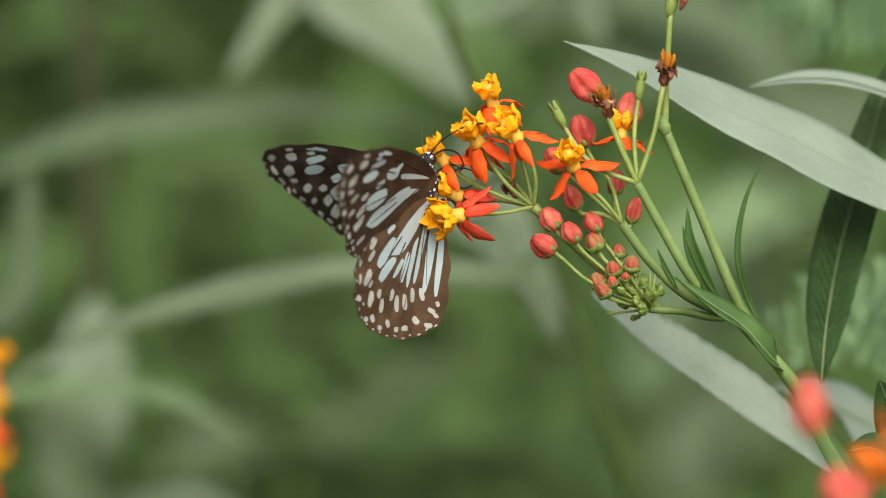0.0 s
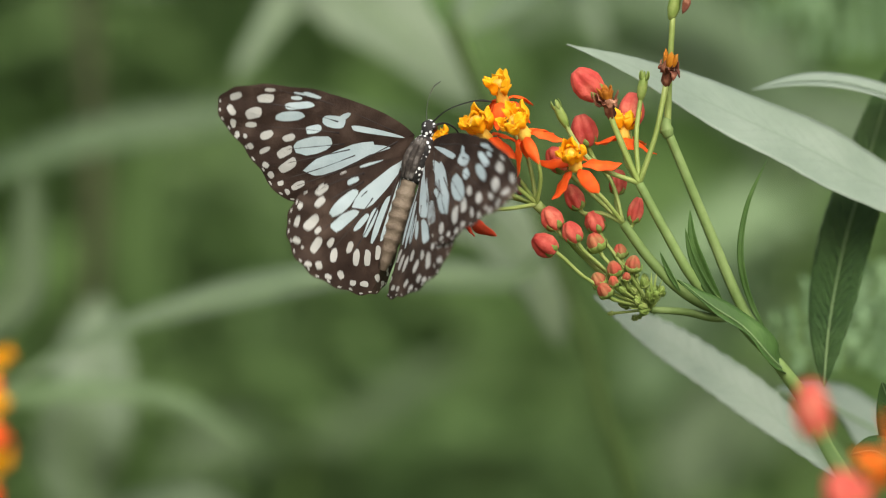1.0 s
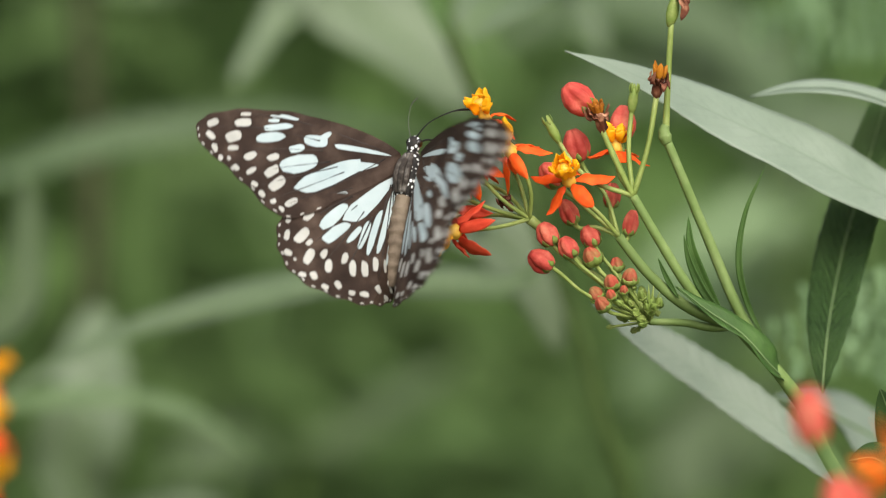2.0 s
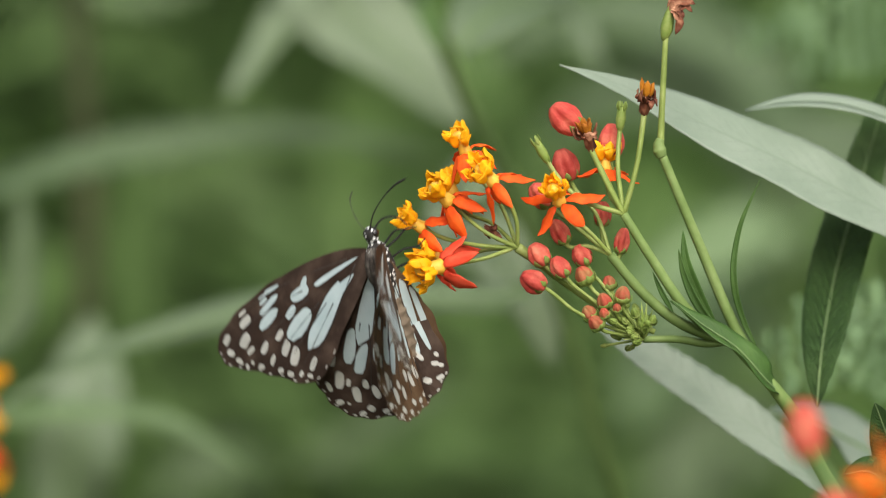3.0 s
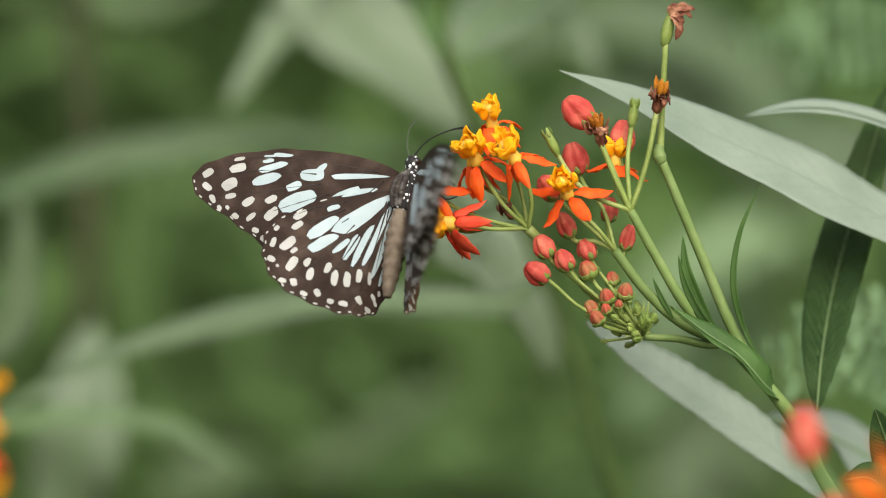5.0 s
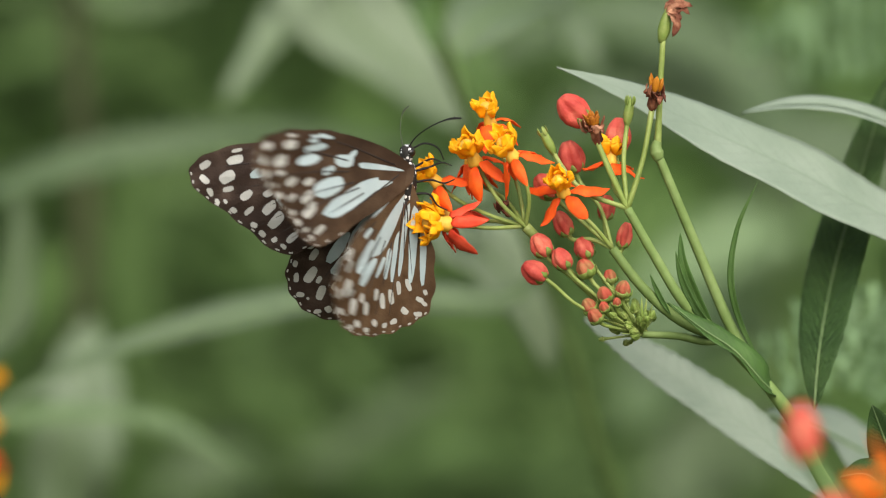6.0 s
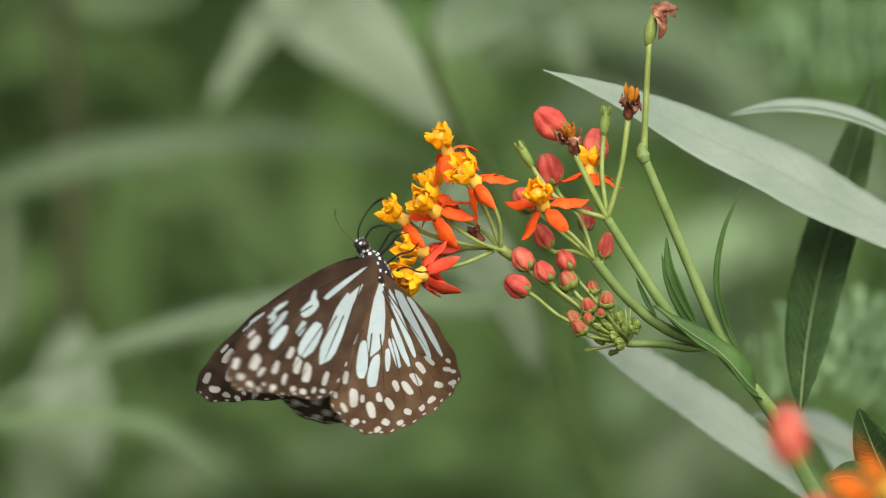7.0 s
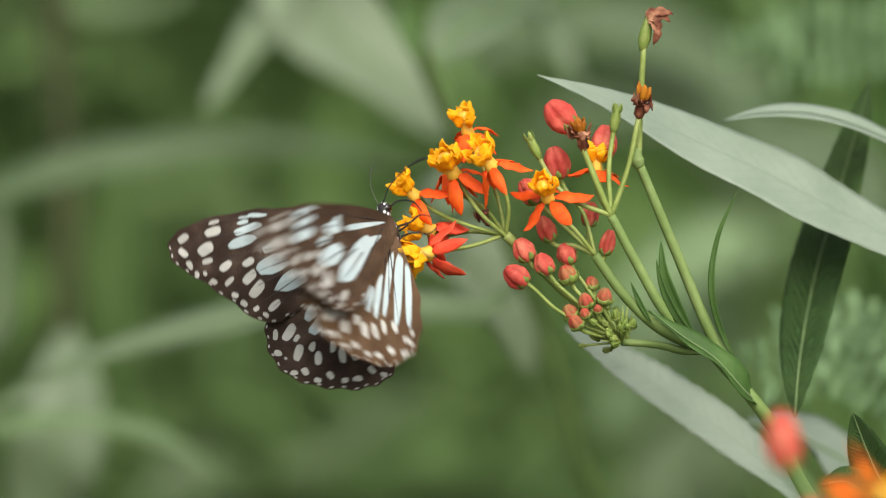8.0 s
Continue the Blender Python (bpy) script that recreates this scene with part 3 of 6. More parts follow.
bm = bmesh.new()
for pts, w in (([(46.6, 1.4, 52.6), (47.9, 1.0, 54.2), (49.6, 1, 54.6), (51.9, 1.2, 54.2)], 2.0), ([(46.8, 1.2, 52.4), (48.0, 0.8, 53.0), (49.8, 0.8, 53.6), (51.3, 1, 52.6)], 1.4),
               ([(46.7, 1.0, 52.8), (48.0, 0.4, 52.0), (48.5, 0.4, 50.2), (47.8, 0.6, 48.0)], 1.8), ([(46.9, 0.8, 53.2), (48.6, 0.6, 52.6), (49.0, 0.8, 50.8)], 1.5),
               ([(46.6, 2.4, 53.0), (47.2, 2.6, 54.6), (48.8, 2.4, 55.0)], 1.6)):
    blade(bm, pts, w, (0.2, -0.9, 0.4), 9, 4, 0.6, 0.5, 0.22, 0.5, 0.55, w * 5)
part("withered_flower", bm, WITHERED, plant, "shrivelled dark brown flower", ROOT)

leaf("leaf", plant, ROOT, [(131.0, 34, -7.4), (111.0, 31, 3.2), (94.6, 28, 11.6), (83.3, 25, 17.2), (71.5, 23, 23.2), (59.5, 21, 28.5), (47.8, 19, 34.0), (36.7, 17, 38.8), (24.9, 16, 42.7)], 17.8, (-0.2, -0.64, 0.76), PALE_LEAF,
     None, "long pale grey-green leaf", n=110, cols=12, fold=0.04, wave=0.02, peak=0.42, blunt=1.1, ribs=0.05)
leaf("leaf", plant, ROOT, [(113.1, 38, 21.6), (100.9, 36, 29.1), (91.1, 33, 33.2), (81.5, 31, 35.4), (72.4, 29, 35.3), (63.8, 28, 33.8)], 7.6, (0.0, -0.5, 0.87), PALE_LEAF,
     PALE_RIB, "long pale grey-green leaf", 0.22, n=26, cols=6, fold=0.2, wave=0.03, peak=0.4)
leaf("leaf", plant, ROOT, [(78.1, 20, -27.8), (79.6, 26, -16.8), (81.6, 32, -7.5), (84.3, 38, 2.6), (87.9, 42, 14.0), (91.4, 44, 25.4), (94.3, 45, 35.0), (96.5, 46, 42.9)], 11.6, (-0.35, -0.95, -0.1), DARK_LEAF,
     MIDRIB, "upright dark green leaf with a pale midrib", 0.22, n=110, cols=10, fold=0.1, wave=0.07, peak=0.36, ribs=0.2)
leaf("leaf", plant, ROOT, [(83.1, 16, -48.2), (72.7, 30, -37.9), (61.4, 37, -28.9), (49.6, 40, -20.8), (40.2, 42, -14.9), (31.2, 42, -9.2)], 10.4, (-0.15, -0.7, 0.7), PALE_LEAF,
     None, "long pale grey-green leaf", n=120, cols=8, fold=0.1, wave=0.04, peak=0.45, ribs=0.24)
leaf("leaf", plant, ROOT, [(71.5, 60, -30.4), (83.8, 75, -34.0), (96.7, 80, -40.4), (116.7, 80, -51.0)], 19, (-0.1, -0.6, 0.8), PALE_LEAF,
     MIDRIB, "long pale grey-green leaf", 0.4, n=24, cols=6, fold=0.1, wave=0.05, peak=0.5)
leaf("leaf", plant, ROOT, [NODE, (65.6, -3, -21.7), (59.6, -5, -15.2), (52.8, -5, -10.6), (46.6, -4, -5.6)], 6.8, (0.55, -0.6, 0.6), YOUNG_LEAF,
     MIDRIB, "young bright green leaf folded along its rib", 0.25, n=24, cols=6, fold=0.45, wave=0.12, peak=0.3)
leaf("leaf", plant, ROOT, [(64.9, 2, -16.4), (61.8, 2, -10.2), (59.6, 1, -1.0), (60.9, 1, 9.2), (64.8, 0, 18.7)], 1.5, (-0.5, -0.8, 0.3), YOUNG_LEAF,
     None, "thin young leaf", n=24, cols=4, fold=0.3, wave=0.05, peak=0.45, thick=0.3)
leaf("leaf", plant, ROOT, [(56.6, 1, -11.9), (52.5, 0, -4.4), (49.9, -1, 2.4), (49.2, -1, 8.5)], 2.3, (-0.4, -0.8, 0.3), YOUNG_LEAF,
     None, "thin young leaf", n=20, cols=4, fold=0.4, wave=0.05, thick=0.3)
leaf("leaf", plant, ROOT, [(56.7, -1, -12.2), (52.7, -2, -7.3), (49.6, -2, -1.0), (48.2, -2, 4.7)], 1.8, (-0.6, -0.7, 0.3), YOUNG_LEAF,
     None, "thin young leaf", n=20, cols=4, fold=0.4, wave=0.05, thick=0.3)
leaf("leaf", plant, ROOT, [(47.3, -1, -8.1), (45.1, -1, -4.2), (43.1, -1, 0.1)], 1.2, (-0.6, -0.7, 0.3), YOUNG_LEAF,
     None, "thin young leaf", n=14, cols=4, fold=0.4, wave=0.05, thick=0.3)
leaf("leaf", plant, ROOT, [(98.7, 10, -48.3), (92.7, 8, -36.7), (88.6, 6, -26.5)], 9, (-0.3, -0.9, 0.3), DARK_LEAF,
     MIDRIB, "upright dark green leaf with a pale midrib", 0.25, n=18, cols=6, fold=0.3, wave=0.06)
leaf("leaf", plant, ROOT, [(98.2, 6, -52.7), (91.1, 4, -43.4), (87.0, 3, -40.5), (81.8, 2, -41.0)], 9, (-0.3, -0.6, 0.7), DARK_LEAF,
     MIDRIB, "upright dark green leaf with a pale midrib", 0.25, n=18, cols=6, fold=0.3, wave=0.06)


def petal_mesh(name, path, width, thick, blunt=0.78, peak=0.55, fold=-0.22):
    """One petal: path of (distance from the axis, height), drawn out along x."""
    bm = bmesh.new()
    pts = [Vector((r, 0, h)) for r, h in path]
    facing = Vector((0.75, 0, 0.65))
    blade(bm, pts, width, facing, 12, 6, fold, 0.16, thick, peak, blunt, width * 3)
    bmesh.ops.scale(bm, verts=bm.verts, vec=(MM, MM, MM))
    me = bpy.data.meshes.new(name)
    bm.to_mesh(me)
    bm.free()
    me.shade_smooth()
    return me


def hood_mesh(lean, crimp, seed):
    """One cupped hood of the crown, with its thin inner horn."""
    bm = bmesh.new()
    pts = [Vector(p) for p in ((0.8, 0, 2.3), (1.8, 0, 2.7), (2.7 + 0.4 * lean, 0, 4.8), (2.9 + lean, 0, 4.9), (3.1 + 1.6 * lean, 0.3 * lean, 6.6))]
    blade(bm, pts, 3.7, Vector((-1, 0, 0.35)), 14, 8, 0.58, crimp, 0.34, 0.56, 0.7, seed)
    tube(bm, [(1.2, 0, 2.6), (1.8, 0, 4.2), (1.4, 0, 5.4), (0.6, 0, 5.8)], [0.42, 0.34, 0.14], 8, 5)
    bmesh.ops.scale(bm, verts=bm.verts, vec=(MM, MM, MM))
    me = bpy.data.meshes.new("hood")
    bm.to_mesh(me)
    bm.free()
    me.shade_smooth()
    me.materials.append(HOOD)
    return me


PETALS = {}
for kind, mat in (("red", PETAL), ("crimson", PETAL_PINK), ("orange", PETAL_ORANGE)):
    PETALS[kind] = []
    for path, w, top in ((((0.9, 0.2), (2.0, 0.0), (3.2, -1.5), (4.2, -3.5), (5.4, -5.7)), 2.8, 0.58),
                         (((0.9, 0.2), (2.6, 0.2), (4.8, -0.7), (6.8, -1.9), (8.6, -2.2)), 2.75, 0.5),
                         (((0.9, 0.2), (1.8, 0.1), (2.7, -1.6), (3.4, -3.9), (4.4, -6.6)), 2.6, 0.58),
                         (((0.9, 0.2), (2.2, 0.2), (4.0, -0.9), (5.4, -2.8), (6.2, -4.9)), 2.7, 0.58)):
        me = petal_mesh("petal", path, w, 0.26, 0.8 if top > 0.55 else 0.9, top, -0.34)
        me.materials.append(mat)
        PETALS[kind].append(me)
HOODS = [hood_mesh(0.0, 0.2, 2.0), hood_mesh(0.5, 0.35, 5.3), hood_mesh(-0.4, 0.28, 9.1)]


def flower(parent, origin, joint, centre, axis, size=1.0, spin=0.0, seed=0, via=None, star=False, kind="red"):
    """A milkweed flower on its thin stalk: five swept-back red petals under a crown of five yellow hoods."""
    rnd = random.Random(seed)
    bm = bmesh.new()
    ax = Vector(axis).normalized()
    c = Vector(centre)
    foot = c - ax * 1.5 * size
    tube(bm, [Vector(joint), via or (Vector(joint) * 0.45 + foot * 0.55 - ax * 2.5), foot - ax * 0.5, c], [0.46, 0.42, 0.46, 0.8], 14, 7)
    ob = part("flower", bm, PEDICEL, parent, "red milkweed flower with a yellow crown", origin)
    m = frame_of((c - Vector(origin)) * MM, axis, spin, size)
    bm = bmesh.new()
    lathe(bm, [(1.0, -0.4), (1.55, 0.2), (1.35, 0.9), (1.25, 1.9), (1.1, 2.6), (1.3, 3.4), (1.35, 4.6), (0.7, 5.1)], frame_of(c, axis, spin, size), 12, 5, 0.15)
    part("column", bm, COLUMN, ob, "", origin)
    for k in range(5):
        turn = Matrix.Rotation(radians(72 * k + rnd.uniform(-8, 8)), 4, "Z")
        shared("petal", PETALS[kind][1 if star else rnd.choice((0, 0, 2, 3) if kind == "red" else (0, 3, 0))], ob, m @ turn @ Matrix.Rotation(radians(rnd.uniform(-18, 10)), 4, "Y") @ Matrix.Diagonal((rnd.uniform(0.85, 1.1), rnd.uniform(0.85, 1.25) * (0.92 if kind == "crimson" else 1), 1, 1)))
        turn = Matrix.Rotation(radians(72 * k + 36 + rnd.uniform(-5, 5)), 4, "Z")
        shared("hood", HOODS[rnd.randrange(3)], ob, m @ turn @ Matrix.Rotation(radians(rnd.uniform(-9, 14)), 4, "Y") @ Matrix.Diagonal((1, rnd.uniform(0.75, 1.0), rnd.uniform(0.82, 1.1), 1)))
    return ob


def bud(parent, origin, joint, centre, axis, length, girth, via=None, ripe=1.0, stalk=0.5, skin=None):
    """A closed bud: five furrowed lobes, a small green calyx with pointed sepals, and its stalk."""
    ax = Vector(axis).normalized()
    c = Vector(centre) - ax * length * 0.5
    if joint is not None:
        bm = bmesh.new()
        mid = via or (Vector(joint) * 0.5 + c * 0.5 - ax * 1.5)
        tube(bm, [Vector(joint), mid, c - ax * 0.6, c + ax * 0.2], [stalk * 0.9, stalk * 0.85, stalk, stalk * 1.5], 12, 7)
        part("pedicel", bm, PEDICEL, parent, "", origin)
    bm = bmesh.new()
    prof = []
    for i in range(17):
        u = i / 16
        r = girth / 2 * (max(math.sin(math.pi * (0.09 + 0.865 * u)), 0.0) ** 0.52) * (1.04 - 0.12 * u)
        prof.append((max(r, 0.1), u * length))
    m = frame_of(c, axis, 17 * length)
    lathe(bm, prof, m, 30, 5, 0.28, 0.07, length)
    ob = part("bud", bm, skin if skin else CALYX if ripe < 0.4 else BUD if length > 4.0 else BUD_YOUNG, parent, "tiny green bud" if ripe < 0.4 else "closed rose-red bud" if length > 4.0 else "small round coral bud in a green cup", origin)
    bm = bmesh.new()
    g = girth / 2 * (0.66 if girth > 5 else 0.8)
    if length > 4.0:
        lathe(bm, [(0.3 * g, -0.1 * g), (0.75 * g, 0.05 * g), (0.93 * g, 0.35 * g), (0.9 * g, 0.5 * g)], m, 12)
    else:
        g = girth / 2 * 1.06
        lathe(bm, [(0.25 * g, -0.12 * g), (0.72 * g, 0.05 * g), (0.95 * g, 0.35 * g), (1.01 * g, 0.6 * g), (0.99 * g, 0.7 * g)], m, 15, 5, 0.08)
    for k in range(5):
        a = 2 * math.pi * k / 5
        o = Vector((math.cos(a), math.sin(a), 0))
        blade(bm, [m @ (o * 0.7 * g), m @ (o * 1.02 * g + Vector((0, 0, 0.45 * g))), m @ (o * 1.12 * g + Vector((0, 0, 1.0 * g)))], 0.7 * g,
              m.to_3x3() @ o, 5, 2, 0.2, 0.0, 0.15, 0.4, 0.7)
    part("calyx", bm, CALYX, ob, "", origin)
    return ob


def spent(parent, origin, joint, centre, axis, via=None):
    """What a fallen flower leaves: a slim green calyx on its stalk."""
    ax = Vector(axis).normalized()
    c = Vector(centre)
    bm = bmesh.new()
    tube(bm, [Vector(joint), via or (Vector(joint) * 0.5 + c * 0.5), c - ax * 3.0, c - ax * 2], [0.55, 0.5, 0.5, 0.7], 12, 7)
    part("pedicel", bm, PEDICEL, parent, "", origin)
    bm = bmesh.new()
    m = frame_of(c - ax * 2.4, axis)
    lathe(bm, [(0.5, -0.6), (0.85, 0.4), (1.05, 1.8), (0.95, 3.2), (0.75, 4.4)], m, 12, 5, 0.2, 0.1, 4)
    for k in range(5):
        a = 2 * math.pi * k / 5
        o = Vector((math.cos(a), math.sin(a), 0))
        blade(bm, [m @ (o * 0.8 + Vector((0, 0, 3.4))), m @ (o * 1.0 + Vector((0, 0, 4.6))), m @ (o * 0.9 + Vector((0, 0, 5.6)))], 0.8, m.to_3x3() @ o, 4, 2, 0.2, 0, 0.15)
    part("spent_calyx", bm, CALYX, parent, "slim green calyx that has dropped its flower", origin)


# the right-hand flower heads: two stalks and all that stands on them; their foot is the joint above the node
FOOT = (59.0, 3, -13.6)
U1, U2, U3 = (36.0, 0, 5.2), (39.1, -2, 13.2), (41.7, 0, -12.2)
heads = thing("flower_head", FOOT, "milkweed flower head with red buds, open and withered flowers", "flower head", "milkweed flower heads")
for pts, rad in (([FOOT, (49.2, 1, -9.2), (41.7, 0, -2.4), U1], [1.3, 1.15, 1.05, 0.95]),
                 ([FOOT, (51.3, -1, -7.3), (44.1, -2, 4.1), U2], [1.25, 1.1, 0.98, 0.9]),
                 ([FOOT, (54.7, 3, -13.8), (49.2, 2, -12.7), U3], [0.9, 0.9, 0.8, 0.7])):
    bm = bmesh.new()
    tube(bm, pts, rad, 20, 9, 0.05, 3)
    part("stalk", bm, STEM, heads, "", FOOT)
# upper head
flower(heads, FOOT, U1, (26.3, -6, 16.2), (-0.30, -0.66, 0.68), 1.0, 24, 5, via=Vector((31.9, -3, 10.1)), star=True)
flower(heads, FOOT, U2, (36.3, 6, 22.4), (-0.05, -0.08, 1.0), 0.95, 20, 8, via=Vector((36.7, 2, 17.2)), star=True)
bud(heads, FOOT, U2, (28.5, 0, 33.2), (-0.55, -0.1, 0.6), 7.2, 6.4, via=Vector((34.3, 0, 24.6)))
bud(heads, FOOT, U1, (28.1, 3, 23.9), (-0.25, -0.1, 0.9), 6.6, 5.6, via=Vector((33.6, 2, 13.8)))
bud(heads, FOOT, U2, (37.8, 8, 28.3), (0.1, 0.1, 1.0), 7.0, 5.6, via=Vector((38.7, 5, 19.6)))
bud(heads, FOOT, U1, (22.8, 2, 18.0), (-0.5, -0.1, 0.6), 5.6, 5.0, via=Vector((29.2, 2, 11.5)))
bud(heads, FOOT, U1, (35.1, 5, 13.6), (0.1, 0, 1), 5.0, 3.8)
bud(heads, FOOT, U1, (38.7, 3, 7.9), (0.25, -0.1, 1), 5.2, 3.3)
bud(heads, FOOT, U1, (26.1, 1, 10.4), (-0.35, -0.1, 0.7), 5.4, 4.0, via=Vector((31.5, 0, 7.2)))
spent(heads, FOOT, U2, (23.2, -3, 27.0), (-0.45, -0.1, 0.9), via=Vector((30.2, -3, 16.9)))
spent(heads, FOOT, U2, (39.9, 3, 33.0), (0.15, 0, 1.0), via=Vector((38.6, 1, 22.9)))
for end, mid, ax, sz, sd in (((33.3, -3, 26.5), (35.7, -3, 20.3), (-0.2, -0.3, 0.9), 0.85, 4), ((44.4, -1, 33.1), (42.3, -2, 22.9), (0.15, -0.3, 0.9), 0.85, 9)):
    bm = bmesh.new()
    tube(bm, [Vector(U2), mid, end], [0.6, 0.52, 0.6], 14, 8)
    part("pedicel", bm, PEDICEL, heads, "", FOOT)
    wither("withered_flower", end, ax, heads, FOOT, sz, sd)
# lower head of closed buds
for c, ax, ln, g, mid in (
        ((20.1, -3, 0.8), (-0.75, -0.1, 0.5), 5.6, 4.6, (28.0, -2, -5.6)), ((21.6, -1, 6.1), (-0.45, -0.1, 0.85), 5.2, 4.1, (26.9, 0, 0.1)),
        ((25.7, -2, 3.3), (-0.45, -0.1, 0.8), 4.8, 3.9, (31.4, -1, -3.3)), ((30.3, 1, 5.4), (-0.4, 0, 0.85), 4.8, 4.2, (34.3, 1, -1.0)),
        ((30.5, 0, 1.3), (-0.4, -0.1, 0.8), 4.2, 3.5, (34.9, 0, -4.4)), ((34.2, -2, -4.0), (-0.3, -0.3, 0.8), 3.4, 3.1, (36.5, -1, -7.9)),
        ((38.0, -2, -3.0), (0.1, -0.3, 0.9), 3.6, 3.1, (38.8, -1, -7.3)), ((31.1, -1, -6.3), (-0.5, -0.2, 0.7), 3.4, 3.0, (35.4, 0, -9.6)),
        ((32.2, -3, -8.3), (-0.5, -0.4, 0.6), 3.4, 3.1, (36.0, -1, -10.7)), ((35.5, 2, -0.5), (-0.2, 0, 0.9), 3.2, 2.6, (37.4, 1, -5.6)),
        ((34.0, -3, -6.5), (-0.3, -0.5, 0.7), 2.4, 2.0, (37.1, -1, -9.6)), ((36.6, -3, -5.6), (0, -0.5, 0.8), 2.0, 1.7, (38.2, -1, -9.0))):
    bud(heads, FOOT, U3, c, ax, ln * 0.95, ln * 0.9, via=Vector(mid), stalk=0.42)
rnd = random.Random(5)
for k in range(30):
    a = Vector((rnd.uniform(-1, 0.15), rnd.uniform(-0.8, 0.5), rnd.uniform(-0.1, 0.8))).normalized()
    r = rnd.uniform(3.5, 8.5)
    g = rnd.uniform(0.9, 1.8)
    bud(heads, FOOT, U3, Vector(U3) + a * r, a, g * 1.35, g, ripe=0.0, stalk=0.28)
for k in range(16):
    a = Vector((rnd.uniform(-1, 0.3), rnd.uniform(-0.8, 0.3), rnd.uniform(0.0, 0.9))).normalized()
    bm = bmesh.new()
    blade(bm, [Vector(U3), Vector(U3) + a * 3, Vector(U3) + a * rnd.uniform(4.5, 8)], 0.7, (0, -0.6, 0.8), 6, 2, 0.2, 0.0, 0.15)
    part("bract", bm, CALYX, heads, "", FOOT)

# the left-hand head on which the butterfly feeds; its foot is the joint where the stalks part
JOINT = (18.2, 0, 8.5)
spray = thing("flower_head", JOINT, "milkweed flower head with open red and yellow flowers", "flower head", "milkweed flower heads")
bm = bmesh.new()
tube(bm, [(43.5, 1, -12.0), (35.5, 2, -7.3), (28.1, 2, -1.0), (21.8, 1, 5.2), JOINT], [0.6, 0.7, 0.8, 0.9, 1.1], 20, 9, 0.05, 6)
part("stalk", bm, PEDICEL, spray, "", JOINT)
wither("withered_flower", (15.0, 2, 10.6), (-0.65, 0, 0.75), spray, JOINT, 0.6, 14, False)
flower(spray, JOINT, JOINT, (10.3, 2, 28.7), (-0.25, -0.25, 0.92), 0.95, 15, 21, via=Vector((16.1, 2, 17.2)))
flower(spray, JOINT, JOINT, (15.2, -5, 21.9), (-0.55, -0.45, 0.70), 1.05, 30, 22, via=Vector((18.6, -3, 14.3)))
flower(spray, JOINT, JOINT, (6.7, 7, 20.8), (-0.15, 0.1, 1.0), 0.95, 5, 23, via=Vector((13.9, 4, 13.9)))
flower_mid = flower(spray, JOINT, JOINT, (7.3, 0, 20.9), (-0.50, -0.40, 0.78), 1.1, 0, 24, via=Vector((13.2, -2, 12.6)))
flower_low = flower(spray, JOINT, JOINT, (0.7, 5, 17.3), (-0.70, -0.2, 0.68), 1.0, 40, 25, via=Vector((10.9, 0, 10.9)))
flower_side = flower(spray, JOINT, JOINT, (3.5, 4, 10.4), (-0.82, -0.3, 0.38), 1.0, 22, 26, via=Vector((11.0, 3, 9.8)), kind="crimson")
flower_bottom = flower(spray, JOINT, JOINT, (3.9, -3, 6.7), (-0.9, -0.42, -0.05), 1.15, 12, 27, via=Vector((12.0, -3, 7.2)), kind="crimson")

# blurred flowers close to the camera
near_base = (112, -150, -1000)
near = thing("flower_head", near_base, "soft red buds and orange flowers on a green stalk", "flower head", "milkweed flower heads")
bud(near, near_base, None, (61.6, -142, -26.6), (-0.12, 0, 1.0), 10.0, 6.2)
bm = bmesh.new()
tube(bm, [(62.6, -142, -30.6), (64.6, -142, -33.4), (67.5, -143, -38.0), (72.4, -148, -46.9), (84, -150, -90), (100, -150, -300), near_base], [1.5, 1.4, 1.35, 1.5, 1.8, 2.2], 30, 8)
part("stalk", bm, YOUNG_LEAF, near, "", near_base)
bud(near, near_base, (72.4, -148, -46.9), (66.6, -150, -40.4), (-0.5, 0, 0.8), 8.6, 8.0)
flower(near, near_base, (72.4, -148, -46.9), (77.0, -136, -35.4), (0.9, 0.1, -0.2), 1.25, 0, 31, via=Vector((80.0, -140, -44.0)), kind="orange")
far_base = (-115, 230, -1000)
far = thing("flower_head", far_base, "orange and red milkweed flowers at the bed's edge", "flower head", "milkweed flower heads")
bm = bmesh.new()
tube(bm, [(-125.1, 230, -80.9), (-140, 230, -500), far_base], [1.2, 2.0, 2.6], 16, 8)
part("stalk", bm, PEDICEL, far, "", far_base)
flower(far, far_base, (-125.1, 230, -80.9), (-116.7, 230, -44.0), (0.2, 0, 1.0), 1.35, 0, 41)
flower(far, far_base, (-125.1, 230, -80.9), (-117.2, 235, -32.6), (0.15, 0, 1.0), 1.3, 0, 42)
flower(far, far_base, (-125.1, 230, -80.9), (-116.8, 228, -59.1), (0.3, 0, 0.9), 1.3, 0, 43)

# ---- the butterfly: x to its right, y forward to the head, z up its back; millimetres ----
from mathutils.geometry import delaunay_2d_cdt


def inside(q, poly):
    hit = False
    for a, b in zip(poly, poly[1:] + poly[:1]):
        if (a.y > q.y) != (b.y > q.y) and q.x < (b.x - a.x) * (q.y - a.y) / (b.y - a.y) + a.x:
            hit = not hit
    return hit


